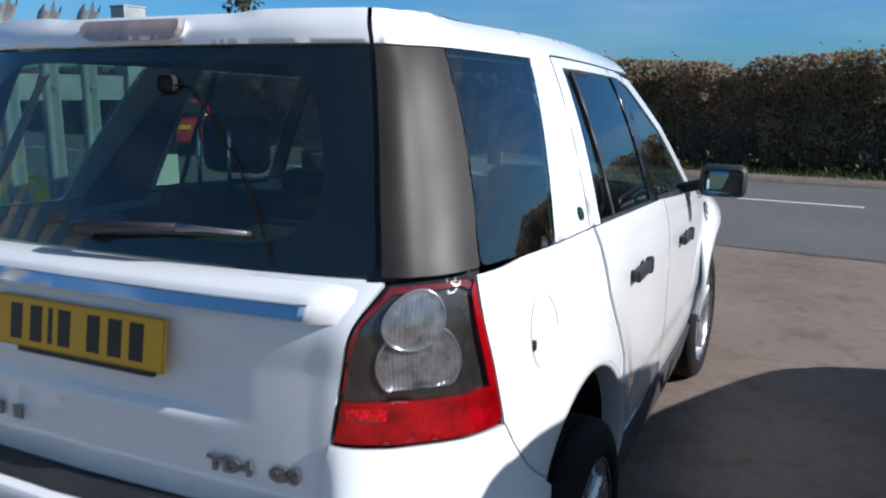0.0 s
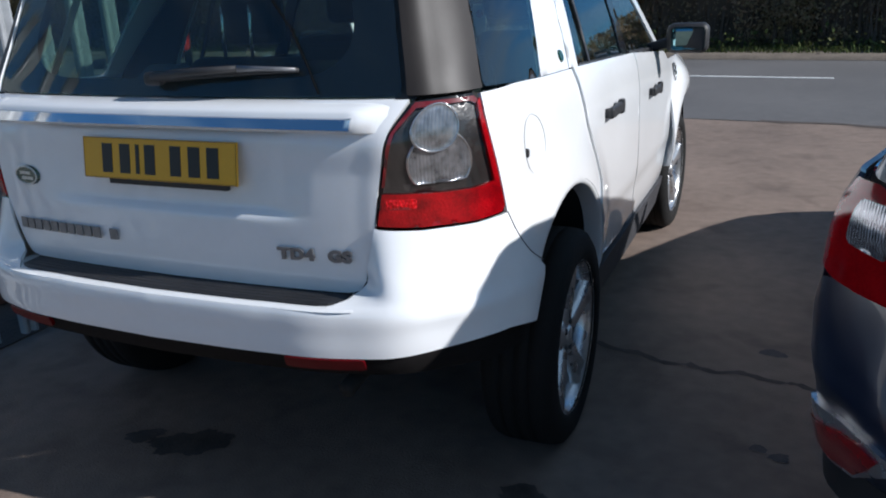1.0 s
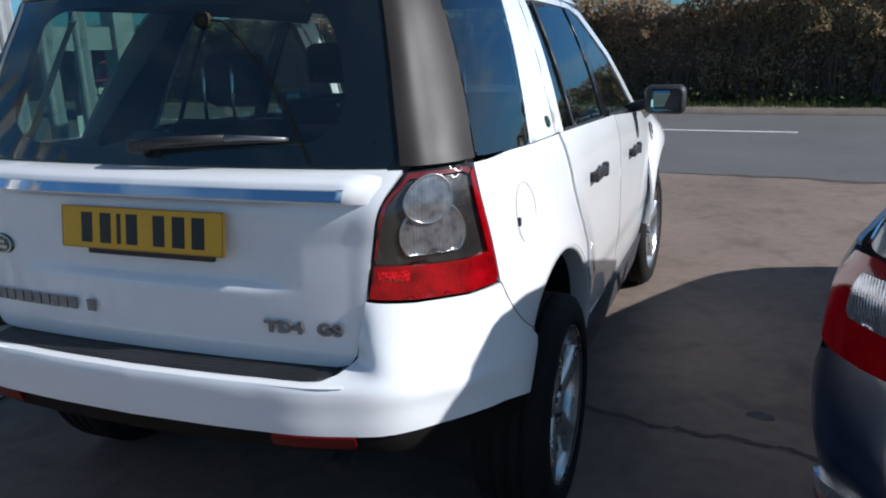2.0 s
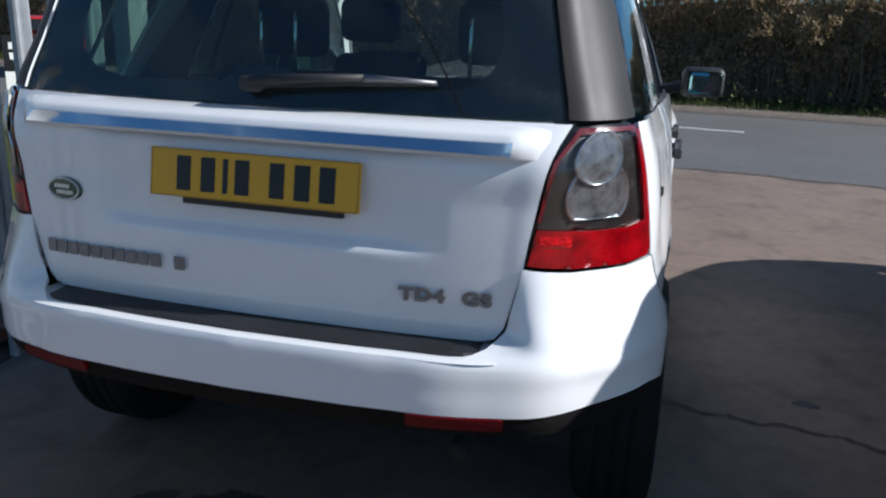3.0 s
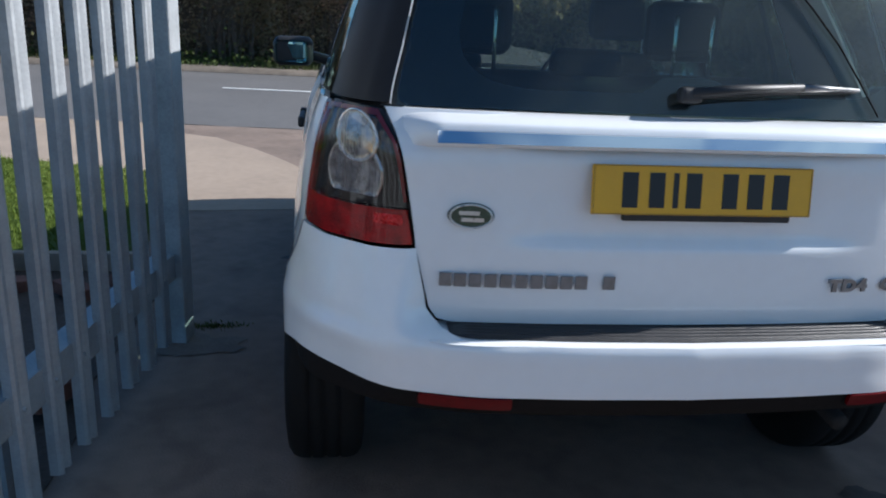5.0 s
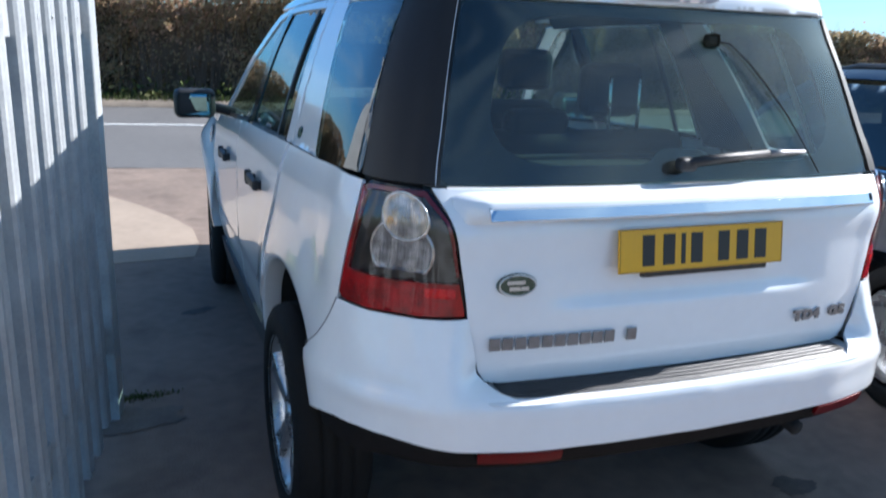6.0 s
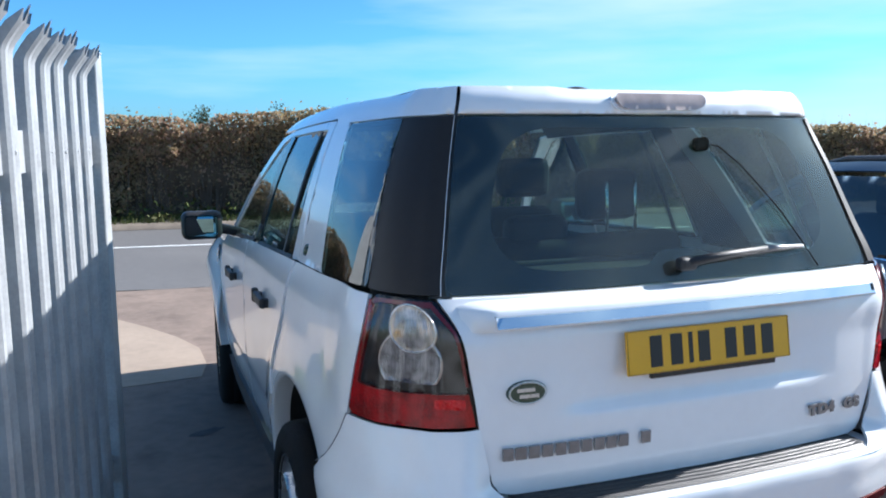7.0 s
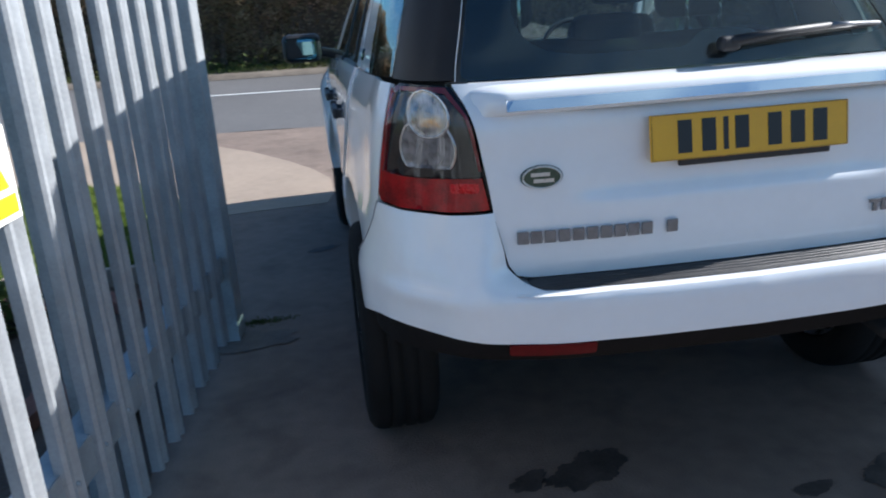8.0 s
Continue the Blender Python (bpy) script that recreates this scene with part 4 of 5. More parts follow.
# dark pillars and side windows
# thin white strip, left side only: paints the sun catching the pillar edge
panel("sunlit_pillar_edge", [(.6610, 1.268), (.6627, 1.268), (.6627, 1.704), (.6610, 1.704)], UP, WHITE, car, step=.03, depth=.008, off=.001, mirrored=True)
both("gate_seal", [(.636, 1.264), (.690, 1.264), (.690, 1.784), (.636, 1.784)], UP, BLACKPL, car, step=.03, depth=.0, off=-.014)
both("pillar_lining", [(.70, 1.24), (1.02, 1.24), (1.05, 1.30), (1.06, 1.60), (1.08, 1.72), (.70, 1.72)], UP, LINER, car, step=.05, depth=.0, off=-.03)
both("pillar_lining", U([(.76, 1.22), (1.06, 1.22), (1.20, 1.72), (1.06, 1.72), (1.03, 1.61), (.77, 1.26)]), UP, LINER, car, step=.05, depth=.0, off=-.03)
both("inner_pillar_trim", [(.66, 1.20), (.95, 1.20), (.965, 1.72), (.66, 1.72)], UP, PALETRIM, car, step=.04, depth=.0, off=-.14, label="pale inner trim of the rear pillar")
both("roof_lining", U([(.45, 1.70), (2.1, 1.70), (2.1, 1.76), (.45, 1.76)]), UP, TRIMGREY, car, step=.06, depth=.0, off=-.025)
both("rear_pillar", [(.664, 1.270), (.985, 1.270), (.998, 1.703), (.664, 1.703)], UP, GRAPHITE, car, step=.02, depth=.02, radius=.006, label="dark graphite rear pillar trim")
both("quarter_window", [(.990, 1.271), (1.30, 1.257), (1.41, 1.254), (1.44, 1.268), (1.672, 1.682), (1.66, 1.702), (1.003, 1.702)], UP, PRIVACY, car, depth=.006, off=.001, radius=.02, label="dark privacy glass quarter window")
both("side_pillar", U([(.705, 1.252), (1.0, 1.245), (1.15, 1.722), (1.10, 1.708), (.965, 1.706), (.94, 1.68)]), UP, WHITE, car, step=.025, label="")
for s in (1, -1):
    bm = bmesh.new()
    n = Vector(UP.normal(1.675 * s, 1.29))
    c = Vector(UP(1.675 * s, 1.29)) + n * .003
    bmesh.ops.create_cone(bm, cap_ends=True, segments=20, radius1=.021, radius2=.018, depth=.006, matrix=Matrix.Translation(c) @ n.to_track_quat("Z", "Y").to_matrix().to_4x4())
    part("round_badge", bm, GREENBADGE, car, "small round green badge")

# body sides
REAR_SEAM = [(1.0, 1.245), (.995, 1.16), (1.02, 1.06), (1.10, .94), (1.15, .84)]
both("quarter_panel", [(.956, 1.262), (.975, 1.15), (.99, 1.05), (1.006, .958), (1.03, .90), (1.08, .825)] + U([(.395, .785)] + arc(REAR_AXLE, ARCH_Z, ARCH_R, 136, 43, 18)) + [(y + .728, z) for y, z in REAR_SEAM[::-1]] + U([(.70, 1.252), (.45, 1.262)]), LOW, WHITE, car, step=.025,
     shape=lambda u, z: FLARE * step((ARCH_R + .20 - math.hypot(abs(u) - .73 - REAR_AXLE, z - ARCH_Z)) / .20))
for s in (1, -1):
    bm = bmesh.new()
    n = Vector(LOW.normal(1.225 * s, 1.075))
    ring = []
    if s > 0:
        for r0, o in ((.0825, .0012), (.0812, .0014), (.0812, -.002)):
            ring.append([bm.verts.new(Vector(LOW(1.225 + r0 * math.cos(k * math.tau / 40), 1.09 + r0 * math.sin(k * math.tau / 40))) + n * o) for k in range(40)])
        for i in range(2):
            for k in range(40):
                bm.faces.new((ring[i][k], ring[i][(k + 1) % 40], ring[i + 1][(k + 1) % 40], ring[i + 1][k]))
        flap = part("fuel_flap_edge", bm, material("flap_gap", (.3, .3, .31), .6), car, "round fuel flap")
        box("fuel_catch", tuple(LOW(1.15, 1.08) + np.array((.002, 0, 0))), (.012, .014, .024), BLACKPL, car, .004)
    else:
        bm.free()


def seat_at(bm, y, x):
    """A seat's cushion, back and head restraint."""
    block(bm, (x, y + .28, .72), (.50, .52, .18), None, .05)
    block(bm, (x, y, 1.02), (.50, .15, .62), Matrix.Rotation(radians(14), 4, "X"), .055, 3, (.82, .8))


def door(name, lower, surround, window, s, handle_y, handle_z, label):
    m = s < 0
    d = panel(name, U(lower), LOW, WHITE, car, step=.03, mirrored=m, label=label,
              shape=lambda u, z: .008 * step((z - .62) / .06) - .014 * step((.52 - z) / .20) + FLARE * step((ARCH_R + .20 - math.hypot(abs(u) - .73 - REAR_AXLE, z - ARCH_Z)) / .20))
    panel("window_frame", U(surround), UP, WHITE, d, step=.03, mirrored=m)
    g = panel("window_glass", U(window), UP, PRIVACY, d, step=.05, depth=.005, off=-.006, mirrored=m, label="dark side window glass")
    lo = [p for p in window if p[1] < 1.3]
    y0, y1 = min(p[0] for p in lo), max(p[0] for p in lo)
    z0, z1 = [p[1] for p in lo if p[0] == y0][0], [p[1] for p in lo if p[0] == y1][0]
    panel("waist_seal", U([(y0, z0 - .014), (y1, z1 - .014), (y1, z1 + .008), (y0, z0 + .008)]), UP, BLACKPL, d, step=.05, depth=.01, off=.004, mirrored=m)
    u = handle_y + .73
    n = Vector(LOW.normal(u * s, handle_z))
    c = Vector(LOW(u * s, handle_z)) + n * .012
    bm = bmesh.new()
    up = Vector((0, 0, 1))
    fr = Matrix((n, Vector((0, 1, 0)), up)).transposed().to_4x4()
    bm2 = Matrix.Translation(c + n * .018) @ fr
    block(bm, (0, 0, 0), (.022, .19, .040), None, .009, 3)
    for k in (-.075, .075):
        block(bm, (-.018, k, 0), (.03, .03, .034), None, .006)
    block(bm, (.0, .105, 0), (.026, .035, .056), None, .008)
    for v in bm.verts:
        v.co = bm2 @ v.co
    part("door_handle", bm, BLACKPL, d, "black plastic door handle")
    return d


RW = [(1.118, 1.242), (1.238, 1.684), (1.87, 1.688), (1.845, 1.216)]
FW = [(1.975, 1.214), (1.99, 1.688), (2.12, 1.660), (2.44, 1.475), (2.74, 1.176)]
for s in (1, -1):
    d = door("rear_door", [(p[0] + .002, p[1]) for p in REAR_SEAM] + arc(REAR_AXLE, ARCH_Z, ARCH_R, 42, 6, 12) + [(1.98, .44), (1.982, 1.212)], [(1.008, 1.247), (1.113, 1.240), (1.235, 1.690), (1.985, 1.692), (1.985, 1.718), (1.158, 1.718)], RW, s, 1.36, 1.055, "white rear door with a dark window")
    panel("window_divider", U([(1.262, 1.232), (1.287, 1.232), (1.335, 1.684), (1.31, 1.684)]), UP, BLACKPL, d, step=.05, depth=.006, off=.002, mirrored=s < 0)
    panel("pillar_trim", U([(1.85, 1.216), (1.97, 1.211), (1.985, 1.69), (1.875, 1.69)]), UP, GLOSSBLK, d, step=.04, depth=.006, off=-.001, mirrored=s < 0)
    door("front_door", [(1.99, 1.210), (1.99, .44), (2.93, .44), (2.965, .6), (2.99, .9), (2.95, 1.09), (2.84, 1.150)], [(1.99, 1.692), (2.12, 1.668), (2.45, 1.48), (2.752, 1.172), (2.86, 1.165), (2.55, 1.50), (2.22, 1.70), (1.99, 1.718)], FW, s, 2.33, 1.010, "white front door with a dark window")
both("sill_cladding", U([(1.27, .27), (3.0, .27), (3.0, .435), (1.27, .435)]), LOW, GREYPL, car, step=.05, depth=.06, off=.008, label="dark grey plastic sill")
both("front_wing", U([(2.955, 1.10), (2.995, .9), (2.972, .61)] + arc(FRONT_AXLE, ARCH_Z, ARCH_R, 157, 30, 18) + [(4.05, .8), (4.02, .95), (3.6, 1.08)]), LOW, WHITE, car, step=.03, shape=lambda u, z: .046 * step((ARCH_R + .20 - math.hypot(abs(u) - .73 - FRONT_AXLE, z - ARCH_Z)) / .20))
for s in (1, -1):
    panel("wing_vent", U([(3.10, .955), (3.17, .955), (3.19, 1.06), (3.12, 1.06)]), LOW, BLACKPL, car, step=.03, depth=.006, off=.008, mirrored=s < 0, label="dark slatted wing vent")
    for k in range(3):
        panel("vent_slat", U([(3.10 + .006 * k, .965 + .03 * k), (3.175, .965 + .03 * k), (3.178, .985 + .03 * k), (3.105 + .006 * k, .985 + .03 * k)]), LOW, CHROME, car, step=.03, depth=.005, off=.013, mirrored=s < 0)
    for ax, a0, a1 in ((REAR_AXLE, 156, 4), (FRONT_AXLE, 172, 12)):
        vs, fs = [], []
        for k in range(25):
            a = radians(a0 + (a1 - a0) * k / 24)
            for dr, dx in ((.002, .044), (-.010, .046), (-.017, .036), (-.019, -.02)):
                y, z = ax + (ARCH_R + dr) * math.cos(a), ARCH_Z + (ARCH_R + dr) * math.sin(a)
                x = LOW(ax + ARCH_R * math.cos(a) + .73, ARCH_Z + ARCH_R * math.sin(a))[0]
                vs.append(((x + dx - (.046 - FLARE if ax == REAR_AXLE else 0)) * s, y, z))
        fs = [(4 * k + i, 4 * k + i + 1, 4 * k + i + 5, 4 * k + i + 4) for k in range(24) for i in range(3)]
        from_faces("arch_lip", vs, fs if s < 0 else [f[::-1] for f in fs], WHITE, car)
        vs, fs = [], []
        for k in range(25):
            a = radians(8 + 150 * k / 24)
            for x in (.925, .55):
                vs.append((x * s, ax + (ARCH_R - .015) * math.cos(a), ARCH_Z + (ARCH_R - .015) * math.sin(a)))
        fs = [(2 * k, 2 * k + 1, 2 * k + 3, 2 * k + 2) for k in range(24)]
        vs += [(.55 * s, ax, ARCH_Z)]
        fs += [(2 * k + 1, 50, 2 * k + 3) for k in range(24)]
        from_faces("arch_liner", vs, fs, LINER, car)
both("front_corner", [(4.78, .42), (5.0, .42), (5.9, .42), (5.9, .95), (5.2, .96), (4.75, .94), (4.78, .8)], LOW, WHITE, car, step=.05)
hv = []
for j in range(15):
    for i in range(15):
        s, y = -1 + i / 7, 2.98 + j * .094
        hw = LOW(min(y, 4.0) + .73, 1.06)[0] - .03 - .25 * step((j - 9) / 6)
        hv.append((s * hw, y + .06 * (1 - s * s) * (j > 9), 1.135 - .012 * j + .05 * (1 - s * s) - .03 * s ** 4 - .05 * step((j - 11) / 3)))
from_faces("bonnet", hv, [(15 * j + i, 15 * j + i + 1, 15 * j + i + 16, 15 * j + i + 15) for j in range(14) for i in range(14)], WHITE, car)
wv = []
for j in range(13):
    for i in range(17):
        s, f = -1 + i / 8, j / 12
        wv.append((s * (.60 + .20 * f), 2.29 + .72 * f + .12 * (1 - s * s) - .06 * s * s, 1.758 - .615 * f + .02 * math.sin(math.pi * f)))
ws = from_faces("windscreen", wv, [(17 * j + i, 17 * j + i + 1, 17 * j + i + 18, 17 * j + i + 17) for j in range(12) for i in range(16)], pane("windscreen_glass", (.72, .80, .76)), car, "clear windscreen")
ws.visible_shadow = False

# rear lamps
LAMP = [(.646, .962), (.76, .949), (.90, .947), (.985, .957), (1.000, .972), (.985, 1.06), (.972, 1.15), (.948, 1.255), (.930, 1.266), (.80, 1.264), (.684, 1.262), (.675, 1.225), (.665, 1.17), (.652, 1.04)]
INNER = [(.664, 1.045), (.80, 1.036), (.90, 1.036), (.966, 1.044), (.953, 1.13), (.931, 1.235), (.90, 1.246), (.80, 1.244), (.712, 1.240), (.684, 1.19), (.668, 1.10)]
for s in (1, -1):
    m = s < 0
    lamp = panel("rear_lamp", LAMP, LOW, GLOSSBLK, car, step=.02, depth=.03, off=-.012, radius=.008, mirrored=m, label="tall wrapped rear lamp, smoked top over a red base")
    panel("smoked_panel", INNER, LOW, LAMPBACK, lamp, step=.02, depth=.0, off=-.008, mirrored=m)
    panel("red_lens", [(.649, .9645), (.76, .952), (.90, .950), (.983, .9595), (.996, .974), (.981, 1.06), (.968, 1.15), (.945, 1.252), (.932, 1.240), (.952, 1.13), (.965, 1.045), (.90, 1.034), (.80, 1.034), (.662, 1.043)], LOW, REDLENS, lamp, step=.015, depth=.01, off=.002, mirrored=m, label="red lens")
    panel("reflex_reflector", [(.672, 1.006), (.745, 1.002), (.745, 1.026), (.672, 1.031)], LOW, REFLEX, lamp, step=.012, depth=.002, off=.0035, radius=.006, mirrored=m, label="bright faceted reflector")
    panel("red_edge", [(.712, 1.242), (.80, 1.246), (.90, 1.248), (.925, 1.240), (.938, 1.248), (.92, 1.258), (.80, 1.257), (.70, 1.255), (.672, 1.19), (.660, 1.06), (.668, 1.06), (.682, 1.19)], LOW, material("dark_red_lens", (.12, .006, .008), .2, coat=1), lamp, step=.02, depth=.006, off=.001, mirrored=m)
    panel("clear_cover", INNER, LOW, COVER, lamp, step=.02, depth=.0, off=.009, mirrored=m).visible_shadow = False
    for nm, uu, zz, r, cut in (("upper_lens", .788, 1.194, .056, -9), ("lower_lens", .808, 1.110, .076, -.050)):
        along = float(np.linalg.norm(LOW(uu + .02, zz) - LOW(uu - .02, zz))) / .04
        across = (LOW((uu + .02) * s, zz) - LOW((uu - .02) * s, zz)) / (.04 * along) * s
        lift = -.006 if nm == "lower_lens" else .001
        vs, fs = [], []
        K = 48
        for rr_, hh in ((1.05, .000), (1.035, .004), (1.0, .005), (.97, .003), (.93, .002), (.70, .0025), (.45, .003), (.2, .003)):
            for k in range(K):
                px, py = rr_ * r * math.cos(k * math.tau / K) * 1.08, max(cut, rr_ * r * math.sin(k * math.tau / K))
                u, z = (uu + px / along) * s, zz + py
                flat = LOW(uu * s, zz) + LOW.normal(uu * s, zz) * (hh + lift) + across * px * s + (0, 0, py)
                vs.append((LOW(u, z) + LOW.normal(u, z) * (hh + lift)) * .55 + flat * .45)
        ringf = [(i * K + k, i * K + (k + 1) % K, (i + 1) * K + (k + 1) % K, (i + 1) * K + k) for i in range(3) for k in range(K)]
        discf = [(i * K + k, i * K + (k + 1) % K, (i + 1) * K + (k + 1) % K, (i + 1) * K + k) for i in range(3, 7) for k in range(K)] + [tuple(7 * K + k for k in range(K))]
        lens = from_faces(nm, vs, discf, LAMPGLASS, lamp, "round ribbed clear lens")
        from_faces("lens_ring", vs, ringf, LAMPRING, lens)

# bumper
CORNER = [(.6595, .640), (.80, .648), (.90, .655), (.96, .654), (1.02, .642), (1.05, .634)] + U(arc(REAR_AXLE, ARCH_Z, ARCH_R, 156, 138, 6)) + [(1.122, .783), (1.077, .82), (1.027, .897), (1.003, .953), (.90, .944), (.76, .945), (.640, .957), (.6125, .862), (.599, .813), (.579, .784), (.556, .7745), (.540, .7675)]
bumper = panel("rear_bumper", CORNER + [(-u, z) for u, z in CORNER[::-1]], BUMP, WHITE, car, step=.013, depth=.012, label="white one-piece rear bumper",
               shape=lambda u, z: FLARE * step((ARCH_R + .20 - math.hypot(abs(u) - .73 - REAR_AXLE, z - ARCH_Z)) / .20))
for s in (1, -1):
    panel("reflector", [(.420, .607), (.622, .607), (.622, .638), (.420, .638)], BUMP, DARKRED, bumper, step=.02, depth=.010, off=.004, radius=.008, mirrored=s < 0, label="slim red bumper reflector")
for s in (1, -1):
    seam = []
    for k in range(13):
        u, z = spline(np.array([0, .3, .7, 1.0]), np.array([(1.0045, .955), (1.0285, .8985), (1.0785, .8225), (1.135, .783)]), k / 12)
        out = FLARE * step((ARCH_R + .20 - math.hypot(u - .73 - REAR_AXLE, z - ARCH_Z)) / .20) + .0008
        seam.append(BUMP(u * s, z) + BUMP.normal(u * s, z) * out)
    tube("panel_gap", seam, .0015, SEAM, bumper, 6)
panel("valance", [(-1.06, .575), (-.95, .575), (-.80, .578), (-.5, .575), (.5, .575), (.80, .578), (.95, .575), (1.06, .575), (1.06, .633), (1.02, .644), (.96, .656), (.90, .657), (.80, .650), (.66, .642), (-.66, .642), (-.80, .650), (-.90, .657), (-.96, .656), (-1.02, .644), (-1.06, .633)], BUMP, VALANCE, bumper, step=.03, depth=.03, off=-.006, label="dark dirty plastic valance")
tv, tf = [], []
for i in range(49):
    x = -.600 + i * .025
    y0, y1 = BUMP(x, .766)[1], LOW(min(max(x, -.57), .57), .80)[1] + .03
    tv += [(x, y0, .766), (x, y0 + .010, .7695), (x, y0 + .022, .7705), (x, y1, .7700)]
tf = [(4 * i + k, 4 * i + k + 4, 4 * i + k + 5, 4 * i + k + 1) for i in range(48) for k in range(3)]
from_faces("bumper_top", tv, tf, WHITE, bumper)
pv, pf = [], []
RIBS = [0, .1, .14, .18, .3, .34, .38, .5, .54, .58, .7, .74, .78, .9, 1]
for i in range(41):
    x = -.552 + i * .0276
    end = step((.552 - abs(x)) / .04)
    y0 = BUMP(x, .766)[1] + .026 + .02 * (1 - end)
    y1 = LOW(x, .80)[1] + .004
    for k, f in enumerate(RIBS):
        z = .7735 + .002 * f + .003 + (.0022 if k % 3 == 2 and abs(x) < .5 else 0)
        if k in (0, 14) or i in (0, 40):
            z -= .004
        pv.append((x, y0 + (y1 - y0) * f, z))
    pv.append((x, y1 + .012, .790))
n = len(RIBS) + 1
pf = [(n * i + k, n * i + n + k, n * i + n + k + 1, n * i + k + 1) for i in range(40) for k in range(n - 1)]
from_faces("step_pad", pv, pf, BLACKPL, bumper, "ribbed black step pad on the bumper", False)
bm = bmesh.new()
block(bm, (0, .95, .53), (1.06, 1.2, .2), None, .05)
block(bm, (0, .72, .625), (1.50, 1.16, .05), None, .02)
part("rear_floor", bm, LINER, car)
for nm, c, sz in (("floor_pan", (0, 2.25, .36), (1.5, 1.7, .16)), ("front_tray", (0, 4.0, .45), (1.06, .6, .4)), ("rear_silencer", (.33, .36, .49), (.5, .26, .12)), ("rear_axle_beam", (0, .98, .30), (1.2, .10, .09))):
    box(nm, c, sz, LINER, car, .04)
tube("exhaust_pipe", [(.50, .35, .50), (.50, .12, .495), (.50, .045, .485)], .024, LINER, car, 12)

# plate, badges and wiper
plate = box("number_plate", (.012, -.006, 1.108), (.52, .006, .111), YELLOW, gate, .002, Matrix.Rotation(radians(-8.5), 4, "X"), "yellow rear number plate with black characters", 1)
PL = Matrix.Translation((.012, -.006, 1.108)) @ Matrix.Rotation(radians(-8.5), 4, "X")
for x0, w in ((-.172, .036), (-.110, .036), (-.066, .013), (-.024, .036), (.062, .036), (.123, .038), (.183, .038)):
    bm = bmesh.new()
    block(bm, (x0, -.0035, 0), (w, .001, .079))
    for v in bm.verts:
        v.co = PL @ v.co
    part("plate_mark", bm, BLACKINK, plate)
bm = bmesh.new()
for x, z, sx, sz in ((0, .0535, .512, .0012), (0, -.0535, .512, .0012), (-.2555, 0, .0012, .106), (.2555, 0, .0012, .106)):
    block(bm, (x, -.0035, z), (sx, .001, sz))
for v in bm.verts:
    v.co = PL @ v.co
part("plate_edge_line", bm, material("plate_brown_line", (.25, .12, .01), .4), plate)
box("plate_base", (.03, .000, 1.049), (.40, .014, .026), BLACKPL, gate, .003)
n = Vector(LOW.normal(-.505, 1.037))
oc = Vector(LOW(-.505, 1.037)) + n * .004
bm = bmesh.new()
bmesh.ops.create_cone(bm, cap_ends=True, segments=40, radius1=.053, radius2=.049, depth=.008, matrix=Matrix.Translation(oc) @ n.to_track_quat("Z", "Y").to_matrix().to_4x4() @ Matrix.Diagonal((1, .56, 1, 1)))
oval = part("oval_badge", bm, GREENBADGE, gate, "green oval badge with a silver rim")
tube("badge_rim", [oc + n * .004 + n.to_track_quat("Z", "Y").to_matrix() @ Vector((.0465 * math.cos(k * math.tau / 40), .0465 * .56 * math.sin(k * math.tau / 40), 0)) for k in range(41)], .0024, BADGEMETAL, oval, 6)
for k, (x, z, w) in enumerate(((-.004, .007, .046), (.004, -.008, .050))):
    bm = bmesh.new()
    block(bm, oc + n * .0045 + n.to_track_quat("Z", "Y").to_matrix() @ Vector((x, z, 0)), (w, .001, .009), Matrix.Rotation(math.atan2(-n.x, n.y) + math.pi, 4, "Z"))
    part("badge_mark", bm, BADGEMETAL, oval)


def letter_bars(x0, x1, count, z0, z1, h, gaps):
    w = (x1 - x0) / (count + gaps)
    for k in range(count):
        x = x0 + (k + .5) * w + (gaps * w if k >= count - 1 and gaps else 0)
        z = z0 + (z1 - z0) * (x - x0) / (x1 - x0)
        p = Vector(LOW(x, z)) + Vector(LOW.normal(x, z)) * .0085
        yield p, w * .82, h


for p, w, h in letter_bars(-.577, -.168, 11, .889, .889, .032, .9):
    bm = bmesh.new()
    block(bm, p, (w, .005, h), Matrix.Rotation(math.atan2(LOW(p.x + .01, p.z)[1] - LOW(p.x - .01, p.z)[1], .02), 4, "Z"), .0012, 1)
    part("model_badge_mark", bm, SILVER, gate)
fc = bpy.data.curves.new("trim_badge", "FONT")
fc.body, fc.size, fc.extrude, fc.space_character, fc.offset = "TD4  GS", .040, .0025, 1.14, .0024
fc.materials.append(SILVER)
ft = new("trim_badge", fc)
b0, b1 = (Vector(LOW(x, .883)) + Vector(LOW.normal(x, .883)) * .0085 for x in (.362, .575))
ft.matrix_basis = Matrix.Translation((b0.x, b0.y, .868)) @ Matrix.Rotation(math.atan2(b1.y - b0.y, b1.x - b0.x), 4, "Z") @ Matrix.Rotation(radians(90), 4, "X") @ Matrix.Diagonal((1.28, 1, 1, 1))
ft.parent = gate
tagged(ft, "raised grey trim lettering")
bm = bmesh.new()
block(bm, (-.02, .062, 1.313), (.055, .035, .036), None, .012, 3)
wiper = part("wiper", bm, BLACKPL, gate, "black rear wiper with a silver arm joint")
tube("wiper_arm", [(-.02, .056, 1.317), (.10, .058, 1.330), (.25, .066, 1.338)], .011, BLACKPL, wiper, 8, radii=[.014, .011, .009])
tube("wiper_blade", [(-.01, .082, 1.307), (.2, .088, 1.322), (.405, .104, 1.331)], .006, BLACKPL, wiper, 6)
